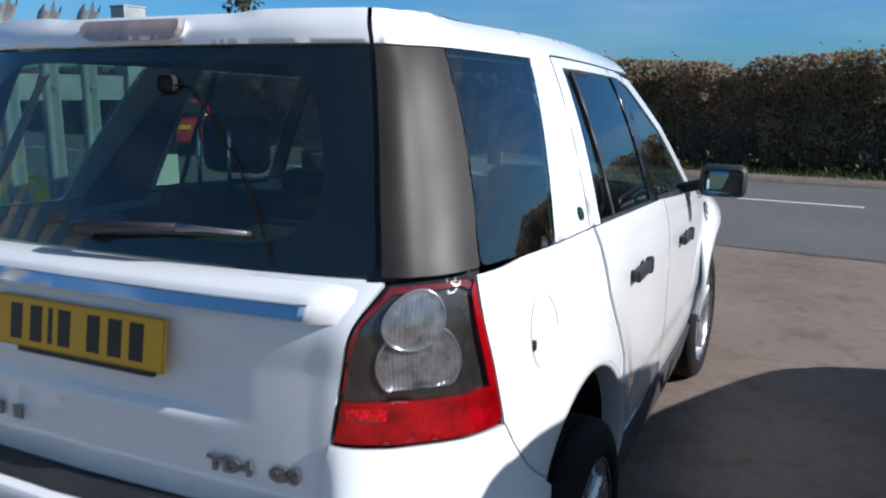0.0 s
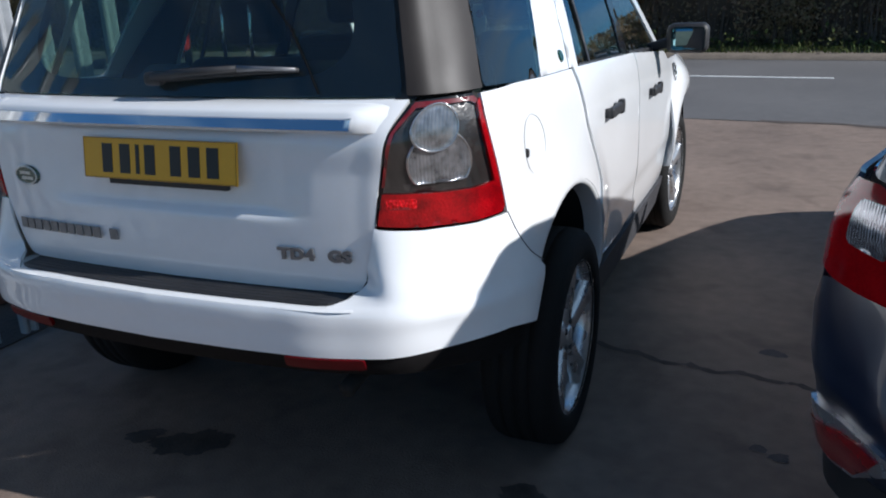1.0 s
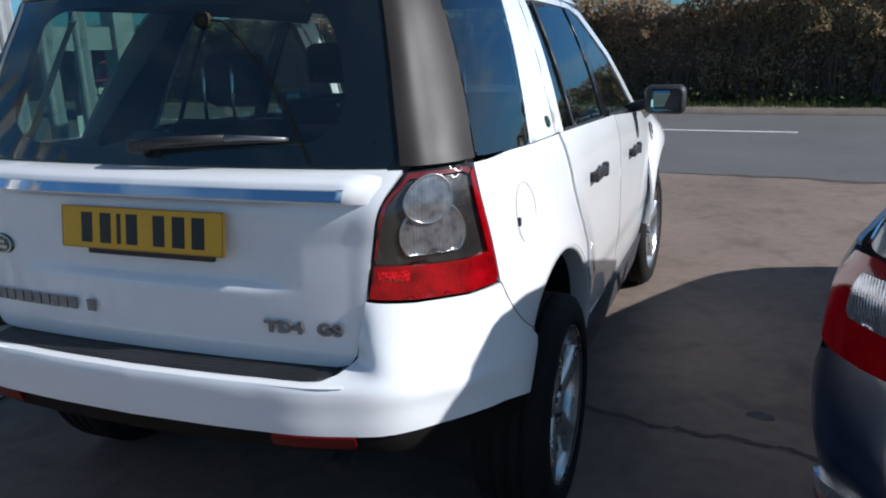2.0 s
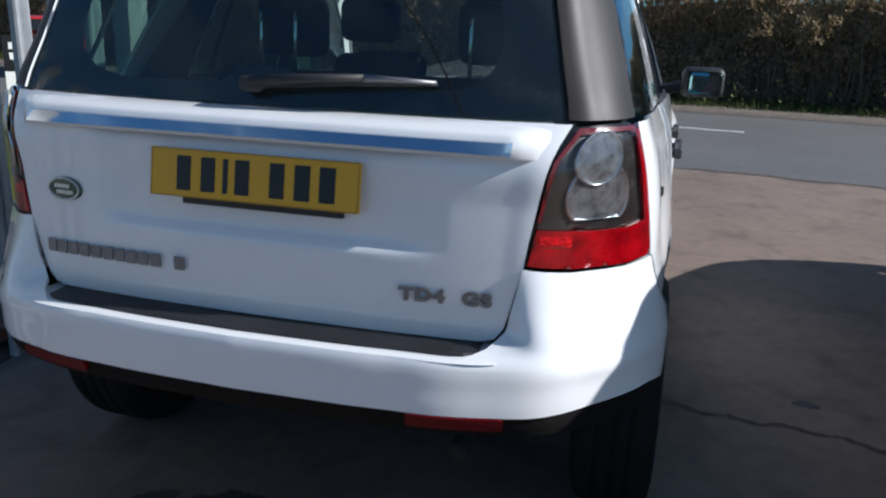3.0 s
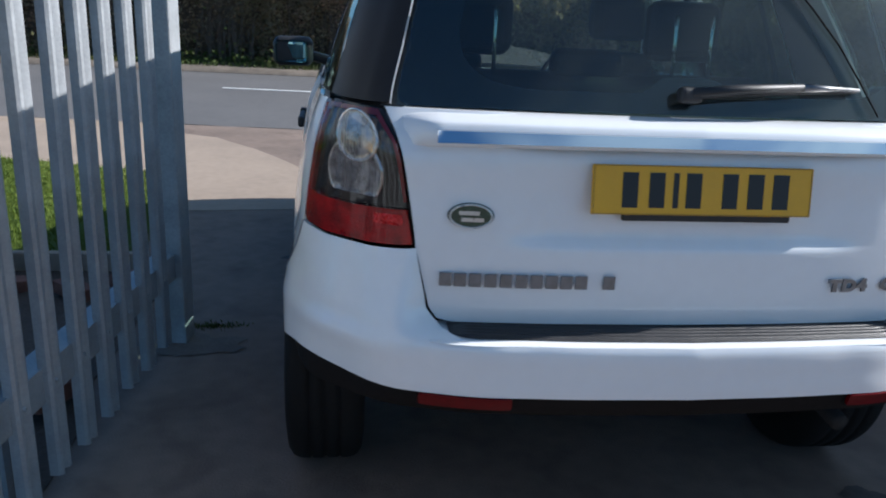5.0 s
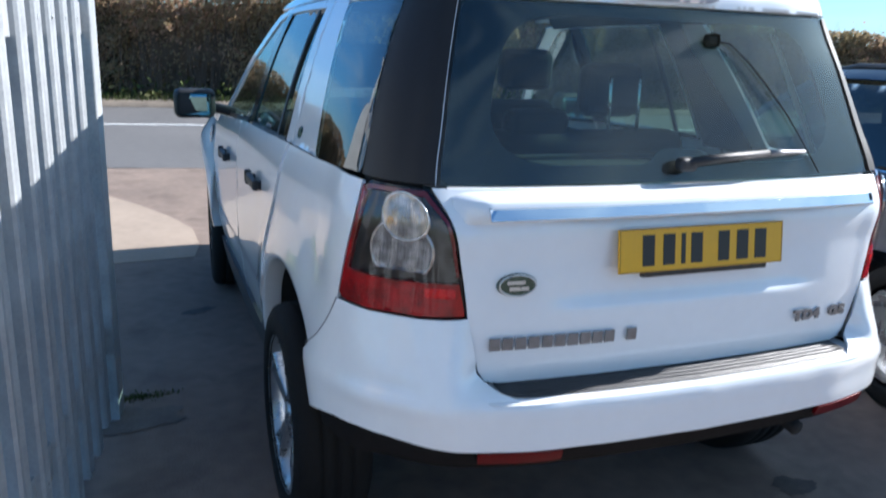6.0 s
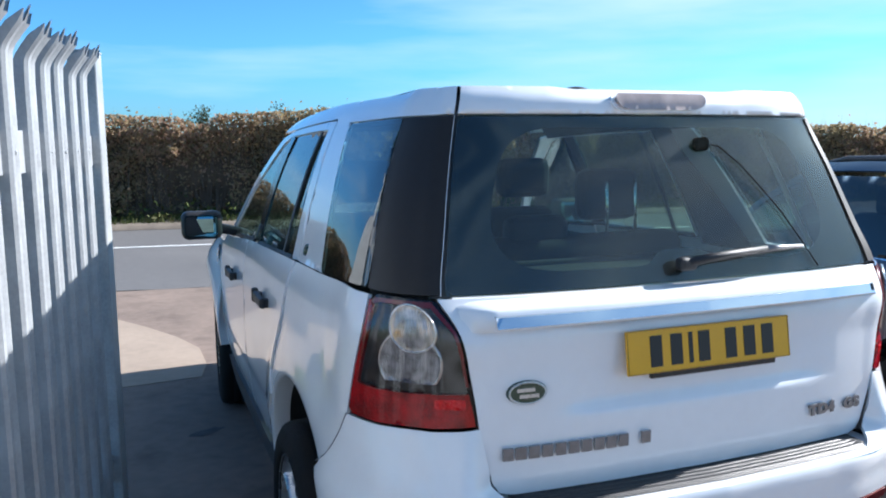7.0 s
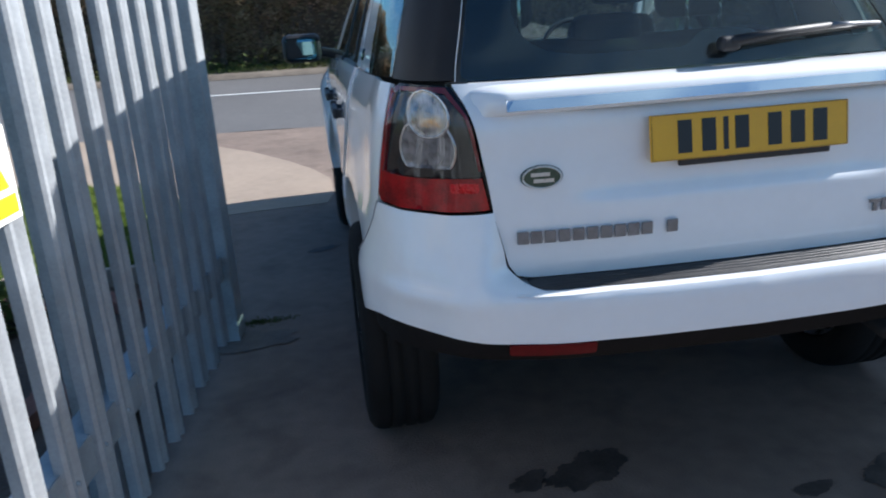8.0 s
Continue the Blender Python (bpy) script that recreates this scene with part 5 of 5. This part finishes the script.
tube("arm_joint", [(.25, .066, 1.338), (.31, .076, 1.338), (.405, .092, 1.334)], .006, SILVER, wiper, 6, radii=[.010, .006, .005])

# cabin, as it shows through the windows
for x, y, nm in ((-.40, 2.25, "front_seat"), (.40, 2.25, "front_seat")):
    bm = bmesh.new()
    seat_at(bm, y - .25, x)
    st = part(nm, bm, FABRIC, car, "dark fabric front seat", True)
    box("head_restraint", (x, y - .40, 1.47), (.27, .11, .19), FABRIC, st, .045, seg=3)
bm = bmesh.new()
block(bm, (0, .98, 1.02), (1.30, .15, .56), Matrix.Rotation(radians(12), 4, "X"), .05, 3, (.95, .8))
block(bm, (0, 1.3, .74), (1.32, .5, .16), None, .05)
bench = part("rear_bench", bm, FABRIC, car, "dark fabric rear bench", True)
box("head_restraint", (0.0, .95, 1.31), (.25, .10, .12), FABRIC, bench, .04, seg=3)
for x in (-.375, .345):
    box("head_restraint", (x, 1.02, 1.435), (.26, .09, .20), FABRIC, bench, .042, seg=3)
for x in (-.445, -.32, .283, .407):
    tube("restraint_post", [(x, .91, 1.24), (x, .915, 1.40), (x, .92, 1.478), (x, .92, 1.49)], .007, CHROME, bench, 8, "bare chrome restraint post", radii=[.007, .007, .007, .003])
box("parcel_shelf", (0, .53, 1.19), (1.30, .72, .02), TRIMGREY, car, .006, label="dark luggage cover")
box("shelf_front", (0, .86, 1.205), (1.26, .03, .025), TRIMGREY, car, .008)
bm = bmesh.new()
block(bm, (0, 2.75, 1.05), (1.45, .5, .22), None, .07, 3)
part("dashboard", bm, BLACKPL, car, "", True)
for s in (1, -1):
    box("boot_lining", (s * .80, .75, 1.0), (.05, 1.0, .38), TRIMGREY, car, .02)
    box("door_lining", (s * .83, 2.0, .95), (.05, 1.6, .42), TRIMGREY, car, .02)
box("interior_mirror", (.0, 2.42, 1.60), (.22, .02, .065), BLACKPL, car, .012)
steer = [(.38 + .18 * math.cos(k * math.tau / 28), 2.42 + .05 * math.sin(k * math.tau / 28), 1.12 + .17 * math.sin(k * math.tau / 28)) for k in range(29)]
tube("steering_wheel", steer, .014, BLACKPL, car, 8)
tag_ = box("hanging_tag", (-.02, 2.55, 1.345), (.075, .002, .17), PAPER, car, .001, label="white paper tag hanging from the mirror")
bm = bmesh.new()
bmesh.ops.create_cone(bm, cap_ends=True, segments=16, radius1=.02, radius2=.02, depth=.001, matrix=Matrix.Translation((-.02, 2.548, 1.38)) @ pose(0, 0, 0, 90))
part("tag_print", bm, REDINK, tag_)
pad = Vector(UP(.145, 1.625)) + Vector((0, -.003, 0))
box("aerial_pad", tuple(pad), (.046, .010, .038), AERIALPAD, car, .012, label="small black aerial pad stuck to the rear window")
tube("aerial_lead", [pad, Vector(UP(.215, 1.62)) + Vector((0, -.003, 0)), Vector(UP(.285, 1.57)) + Vector((0, -.003, 0)), Vector(UP(.34, 1.51)) + Vector((0, -.003, 0)), Vector(UP(.40, 1.43)) + Vector((0, -.003, 0)), Vector(UP(.445, 1.35)) + Vector((0, -.003, 0)), Vector(UP(.48, 1.275)) + Vector((0, -.003, 0))], .0022, AERIALBLACK, car, 6)

# door mirrors
for s in (1, -1):
    bm = bmesh.new()
    block(bm, (1.068 * s, 2.57, 1.236), (.200, .10, .145), None, .035, 4)
    mir = part("door_mirror", bm, BLACKPL, car, "black door mirror with a bluish glass", True)
    bm = bmesh.new()
    block(bm, (1.073 * s, 2.522, 1.237), (.158, .006, .108), Matrix.Rotation(radians(7 * s), 4, "Z") @ Matrix.Rotation(radians(3), 4, "X"), .02, 3)
    part("mirror_glass", bm, MIRROR, mir)
    bm = bmesh.new()
    block(bm, (.93 * s, 2.63, 1.200), (.14, .06, .05), Matrix.Rotation(radians(-14 * s), 4, "Y"), .015)
    part("mirror_arm", bm, BLACKPL, mir)


# wheels
def wheel_mesh():
    prof = [(.25, -.105), (.268, -.118), (.30, -.120), (.335, -.114), (.356, -.100), (.363, -.085), (.3665, -.066), (.3665, -.05), (.3605, -.048), (.3605, -.042), (.3668, -.038), (.3668, -.008), (.3605, -.006), (.3605, .006), (.3668, .008),
            (.3668, .038), (.3605, .042), (.3605, .048), (.3665, .05), (.3665, .066), (.363, .085), (.356, .100), (.335, .114), (.30, .120), (.276, .118), (.264, .112), (.257, .102)]
    return lathe(prof, 64)


TYRE = wheel_mesh()


def wheel(x, y, s, steer=0.0):
    w = new("wheel")
    w.parent = car
    tagged(w, "five-spoke silver alloy wheel with a worn black tyre")
    w.matrix_basis = pose(x, y, HUB, 0, 0, steer + (0 if s > 0 else 180))
    from_faces("tyre", *TYRE, RUBBER, w, "black tyre")
    rimv, rimf = lathe([(.258, .106), (.266, .111), (.264, .101), (.249, .094), (.238, .06), (.230, -.08), (.245, -.10)], 56)
    rim = from_faces("rim", rimv, rimf, ALLOY, w, "silver alloy rim")
    bm = bmesh.new()
    for k in range(5):
        a = k * math.tau / 5 + .3
        d = Vector((0, math.cos(a), math.sin(a)))
        t = d.cross(Vector((1, 0, 0))).normalized()
        v = []
        for r, x, wd, th in ((.040, .080, .030, .05), (.085, .084, .031, .042), (.15, .090, .035, .036), (.21, .094, .046, .032), (.250, .096, .066, .03)):
            p = d * r + Vector((x, 0, 0))
            v.append([bm.verts.new(p + t * wd * q + Vector((h, 0, 0))) for q, h in ((-1, -th), (-.9, -.006), (-.62, .002), (0, -.004), (.62, .002), (.9, -.006), (1, -th))])
        for i in range(4):
            for j in range(6):
                bm.faces.new((v[i][j], v[i][j + 1], v[i + 1][j + 1], v[i + 1][j]))
    bmesh.ops.recalc_face_normals(bm, faces=bm.faces)
    part("spokes", bm, ALLOY, rim, "", True)
    hv_, hf_ = lathe([(.001, .090), (.028, .089), (.034, .084), (.036, .078), (.062, .074), (.068, .066), (.07, .02)], 32)
    from_faces("hub_cap", hv_, hf_, ALLOY, rim)
    for k in range(5):
        a = k * math.tau / 5
        bm = bmesh.new()
        bmesh.ops.create_cone(bm, cap_ends=True, segments=6, radius1=.011, radius2=.010, depth=.02, matrix=Matrix.Translation((.076, .05 * math.cos(a), .05 * math.sin(a))) @ pose(0, 0, 0, 0, 90))
        part("wheel_nut", bm, GREYPL, rim)
    dv, df = lathe([(.001, .02), (.15, .02), (.15, .0)], 32)
    from_faces("brake_disc", dv, df, SILVER, w)
    bv, bf = lathe([(.001, -.03), (.234, -.03)], 32)
    from_faces("back_plate", bv, bf, LINER, w)
    return w


for x, y, s, st in ((.846, REAR_AXLE + .02, 1, 0), (-.846, REAR_AXLE + .02, -1, 0), (.832, FRONT_AXLE, 1, -3), (-.832, FRONT_AXLE, -1, -3)):
    wheel(x, y, s, st)


# ---- the dark blue car alongside ----
class Shifted:
    """Another body's skin: this one moved and scaled."""

    def __init__(self, skin, scale, widen=0.0):
        self.skin, self.scale, self.widen = skin, np.array(scale), widen

    def __call__(self, u, z):
        p = self.skin(u, z) * self.scale
        p[0] *= 1 + self.widen * step((z - .60) / .30)
        return p

    normal = Skin.normal


blue = thing("dark_blue_car", "dark blue estate car with silver roof rails, parked alongside", "car", place=(2.44, -.19, 0))
blue.rotation_euler.z = radians(-18)
SC = (.985, 1.0, .85)
L2, U2, B2 = (Shifted(k, (w, 1.0, .85), e) for k, w, e in ((LOW, 1.035, 0.0), (UP, 1.02, 0.0), (BUMP, .985, .05)))
g2 = panel("tailgate", [(-.66, .79), (.66, .79), (.672, 1.24), (-.672, 1.24)], L2, NAVY, blue, step=.04, depth=.02)
panel("rear_window", REARGLASS, U2, GLOSSBLK, g2, step=.06, depth=.004, label="dark rear window")
panel("roof_spoiler", [(-.653, 1.709), (.653, 1.709), (.653, 1.785), (-.653, 1.785)], U2, NAVY, g2, step=.05, depth=.02)
from_faces("roof", [(x * SC[0], y, z * SC[2]) for x, y, z in rv], rf, NAVY, blue)
from_faces("headlining", [(x * .95, y + .03, z * SC[2] - .05) for x, y, z in rv], [f[::-1] for f in rf], HEADLINING, blue)
both("roof_edge", [(.664, 1.709), (.664, 1.784), (1.0, 1.785)] + U([(.6, 1.785), (1.2, 1.785), (2.0, 1.785), (2.25, 1.785), (2.28, 1.735), (2.0, 1.725), (1.17, 1.725), (1.1, 1.707), (.6, 1.707)]) + [(1.0, 1.707), (.8, 1.707)], U2, NAVY, blue, step=.05)
both("rear_pillar", [(.664, 1.262), (.98, 1.262), (.99, 1.705), (.664, 1.705)], U2, NAVY, blue, step=.04, depth=.02)
for nm, poly in (("quarter_window", [(.99, 1.268)] + U([(.78, 1.252), (.98, 1.69), (.92, 1.702)]) + [(1.0, 1.702)]),
                 ("rear_side_window", U([(.88, 1.250), (1.86, 1.215), (1.88, 1.69), (1.05, 1.695)])), ("front_side_window", U(FW))):
    for w in both(nm, poly, U2, GLASS if nm == "front_side_window" else DEEPGLASS, blue, step=.06, depth=.005, label="dark side window"):
        w.visible_shadow = False
both("side_pillar", U([(.79, 1.25), (.87, 1.247), (1.04, 1.715), (.99, 1.705)]), U2, NAVY, blue, step=.04)
both("centre_pillar", U([(1.865, 1.215), (1.97, 1.211), (1.985, 1.70), (1.885, 1.70)]), U2, GLOSSBLK, blue, step=.04)
both("window_trim", U([(.30, 1.252), (1.0, 1.238), (1.85, 1.205), (2.74, 1.160), (2.74, 1.172), (1.85, 1.217), (1.0, 1.250), (.30, 1.264)]), U2, CHROME, blue, step=.05, depth=.006, off=.004, label="bright waist trim")
both("front_pillar", U([(1.99, 1.692), (2.12, 1.668), (2.45, 1.48), (2.752, 1.172), (2.86, 1.165), (2.55, 1.50), (2.22, 1.70), (1.99, 1.718)]), U2, NAVY, blue, step=.04)
both("body_side", [(.985, 1.262), (.99, 1.10), (1.006, .958), (1.06, .89)] + U(arc(REAR_AXLE, .40, .46, 138, 0, 18) + arc(FRONT_AXLE, .40, .46, 180, 25, 18) + [(4.05, .8), (4.02, .95), (3.6, 1.08), (2.98, 1.15), (2.0, 1.215), (1.0, 1.248)]), L2, NAVY, blue, step=.05)
both("sill", U([(1.33, .30), (3.08, .30), (3.08, .43), (1.35, .43)]), L2, GREYPL, blue, step=.06, depth=.05)
both("front_corner", [(4.78, .42), (5.0, .42), (5.9, .42), (5.9, .95), (5.2, .96), (4.75, .94), (4.78, .8)], L2, NAVY, blue, step=.06)
from_faces("bonnet", [(x * SC[0], y, z * SC[2]) for x, y, z in hv], [(15 * j + i, 15 * j + i + 1, 15 * j + i + 16, 15 * j + i + 15) for j in range(14) for i in range(14)], NAVY, blue)
from_faces("windscreen", [(x * SC[0], y, z * SC[2]) for x, y, z in wv], [(17 * j + i, 17 * j + i + 1, 17 * j + i + 18, 17 * j + i + 17) for j in range(12) for i in range(16)], GLASS, blue).visible_shadow = False
bump2 = panel("rear_bumper", [(-.66, .50), (.66, .50), (.66, .87), (-.66, .87)], B2, NAVY, blue, step=.03)
for m in (False, True):
    panel("bumper_corner", [(.662, .50), (.9, .50), (1.18, .52)] + U(arc(REAR_AXLE, .40, .46, 165, 138, 4)) + [(1.05, .89), (1.002, .96), (.9, .99), (.72, 1.0), (.66, .97)], B2, NAVY, bump2, step=.025, mirrored=m)
    ref = panel("reflector_surround", [(.652, .652), (.668, .622), (.775, .487), (.86, .480), (.95, .502), (.965, .60), (.955, .642), (.80, .672), (.70, .672)], B2, ALLOY, bump2, step=.015, depth=.014, off=.012, radius=.012, mirrored=m, label="bright reflector surround")
    panel("reflector", [(.685, .646), (.769, .510), (.86, .498), (.935, .516), (.947, .580), (.80, .642), (.73, .660)], B2, REDSMOOTH, ref, step=.015, depth=.008, off=.018, mirrored=m, radius=.006, label="red bumper reflector")
    lamp2 = panel("rear_lamp", [(.715, .992), (.82, .985), (.93, .985), (.990, 1.0), (.990, 1.12), (.965, 1.20), (.93, 1.258), (.78, 1.262), (.725, 1.235)], L2, REDSMOOTH, blue, step=.02, depth=.03, off=.008, radius=.02, mirrored=m, label="red rear lamp with a clear insert")
    panel("clear_insert", [(.735, 1.105), (.86, 1.108), (.872, 1.125), (.855, 1.19), (.83, 1.222), (.735, 1.222)], L2, LAMPGLASS, lamp2, step=.012, depth=.006, off=.018, radius=.012, mirrored=m, label="clear ribbed insert")
    panel("inner_lamp", [(.57, 1.03), (.704, 1.0), (.712, 1.235), (.60, 1.225)], L2, REDSMOOTH, g2, step=.02, depth=.02, off=.010, radius=.015, mirrored=m, label="red lamp section on the tailgate")
panel("lower_valance", [(-1.2, .38), (1.2, .38), (1.2, .51), (.9, .495), (-.9, .495), (-1.2, .51)], B2, BLACKPL, bump2, step=.05)
for s in (1, -1):
    tube("roof_rail", [(.60 * s, .60, 1.500), (.602 * s, .75, 1.526), (.60 * s, 1.2, 1.534), (.59 * s, 1.9, 1.520), (.57 * s, 2.2, 1.480)], .016, GREYPL, blue, 8, "roof rail")
bm = bmesh.new()
block(bm, (0, 2.1, .45), (1.55, 3.9, .3), None, .05)
part("underbody", bm, LINER, blue)
for x in (-.40, .40):
    bm = bmesh.new()
    block(bm, (x, 1.75, .85), (.5, .16, .75), Matrix.Rotation(radians(12), 4, "X"), .05, 3)
    st = part("front_seat", bm, FABRIC, blue, "", True)
    box("head_restraint", (x, 1.68, 1.29), (.26, .1, .18), FABRIC, st, .04, seg=3)
bm = bmesh.new()
block(bm, (0, .95, .85), (1.3, .16, .6), Matrix.Rotation(radians(12), 4, "X"), .05, 3)
part("rear_bench", bm, FABRIC, blue, "", True)
for x, y, s in ((.80, REAR_AXLE, 1), (-.80, REAR_AXLE, -1), (.80, FRONT_AXLE, 1), (-.80, FRONT_AXLE, -1)):
    ty = new("wheel")
    ty.parent = blue
    ty.matrix_basis = pose(x, y, .335, 0, 0, 0 if s > 0 else 180) @ Matrix.Diagonal((.9, .91, .91, 1))
    from_faces("tyre", *TYRE, RUBBER, ty)
    from_faces("rim", *lathe([(.001, .06), (.06, .07), (.2, .06), (.235, .105), (.24, .1), (.22, -.1)], 40), ALLOY, ty)
for s in (1, -1):
    bm = bmesh.new()
    block(bm, (1.03 * s, 2.55, 1.08), (.2, .1, .13), None, .035, 4)
    part("door_mirror", bm, NAVY, blue, "", True)

# ---- the red car far behind the fence ----
red = thing("red_car", "red car with a yellow plate, parked beyond the fence", "car", place=(-13.72, 15.17, 0))
red.rotation_euler.z = radians(40)
bm = bmesh.new()
block(bm, (0, 0, .62), (1.56, 3.9, .62), None, .16, 3)
block(bm, (0, .1, 1.12), (1.5, 2.3, .5), None, .16, 3, (.8, .75))
part("body", bm, REDPAINT, red, "", True)
bm = bmesh.new()
block(bm, (0, -1.12, 1.15), (1.2, .12, .30), Matrix.Rotation(radians(-25), 4, "X"), .04)
part("rear_window", bm, GLOSSBLK, red)
box("plate", (0, -1.965, .72), (.5, .03, .11), YELLOW, red, .004)
for s in (1, -1):
    box("rear_lamp", (.60 * s, -1.93, .82), (.22, .08, .16), REDLENS, red, .03)
    for y in (-1.25, 1.25):
        t = new("wheel")
        t.parent = red
        t.matrix_basis = pose(.70 * s, y, .31, 0, 0, 0 if s > 0 else 180) @ Matrix.Diagonal((.8, .85, .85, 1))
        from_faces("tyre", *TYRE, RUBBER, t)


# ---- behind the fence ----
edging = thing("kerb_edging", "pale concrete edging between soil and lawn", "kerb", place=(-1.92, 2.62, 0.0), kind="structure")
for k in range(6):
    box("kerb_stone", (-0.46 - 0.915 * k, -0.012 * math.sin(k * 2.1), 0.055), (0.905, 0.055, 0.11), CONCRETE, edging, 0.008, Matrix.Rotation(radians(0.5 * math.sin(k * 3.7)), 4, "Z"))
BRICK = material("old_brick", (0.20, 0.085, 0.06), 0.9, vary=0.4, scale=14, bump=0.5, bump_scale=90)
rb = random.Random(31)
for k in range(14):
    b = box("loose_brick", (0, 0, 0), (0.215, 0.1025, 0.065), BRICK, None, 0.006)
    b.matrix_world = pose(rb.uniform(-2.9, -1.85), rb.uniform(0.9, 2.4), 0.043 + 0.02 * (k % 3 == 0), rb.uniform(-6, 6), rb.uniform(-8, 8), rb.uniform(0, 180))
    tagged(b, "old red brick lying on bare soil", "brick", "loose bricks behind the fence")
def weeds(name, centre, radius, count, height, label, seed):
    rg = random.Random(seed)
    pts = []
    for _ in range(count):
        r, a = radius * math.sqrt(rg.random()), rg.uniform(0, math.tau)
        pts.append((centre[0] + r * math.cos(a), centre[1] + r * math.sin(a), 0.02 + height * rg.random() ** 1.4 * (1.1 - r / radius)))
    tagged(leaves(name, pts, 0.035, VERGE, seed), label, "weeds", kind="stuff")


weeds("weed_clump", (-2.75, 2.2), 0.28, 500, 0.4, "dark leafy weeds on the bare soil", 41)
weeds("weed_clump", (-3.6, 1.6), 0.35, 420, 0.3, "low leafy weeds on the bare soil", 42)
board = thing("display_board", "black and white display board standing beside the road", "sign", place=(-8.3, 8.55, 0.0))
board.rotation_euler.z = radians(40)
box("white_panel", (0, 0, 0.30), (0.80, 0.03, 0.54), PAPER, board, 0.003)
box("black_panel", (0, 0, 0.84), (0.80, 0.03, 0.52), BLACKINK, board, 0.003)
for z, ws in ((0.95, (0.13, 0.11, 0.14, 0.12)), (0.80, (0.12, 0.12, 0.10, 0.14))):
    x = -0.32
    for w in ws:
        box("sign_mark", (x + w / 2, -0.017, z), (w, 0.003, 0.10), PAPER, board, 0.0)
        x += w + 0.025
for z in (0.69, 0.64):
    box("small_print", (0, -0.017, z), (0.46, 0.003, 0.018), PAPER, board, 0.0)
for x in (-0.27, 0.27):
    box("board_leg", (x, 0.02, 0.30), (0.035, 0.02, 0.60), GALV, board, 0.003)
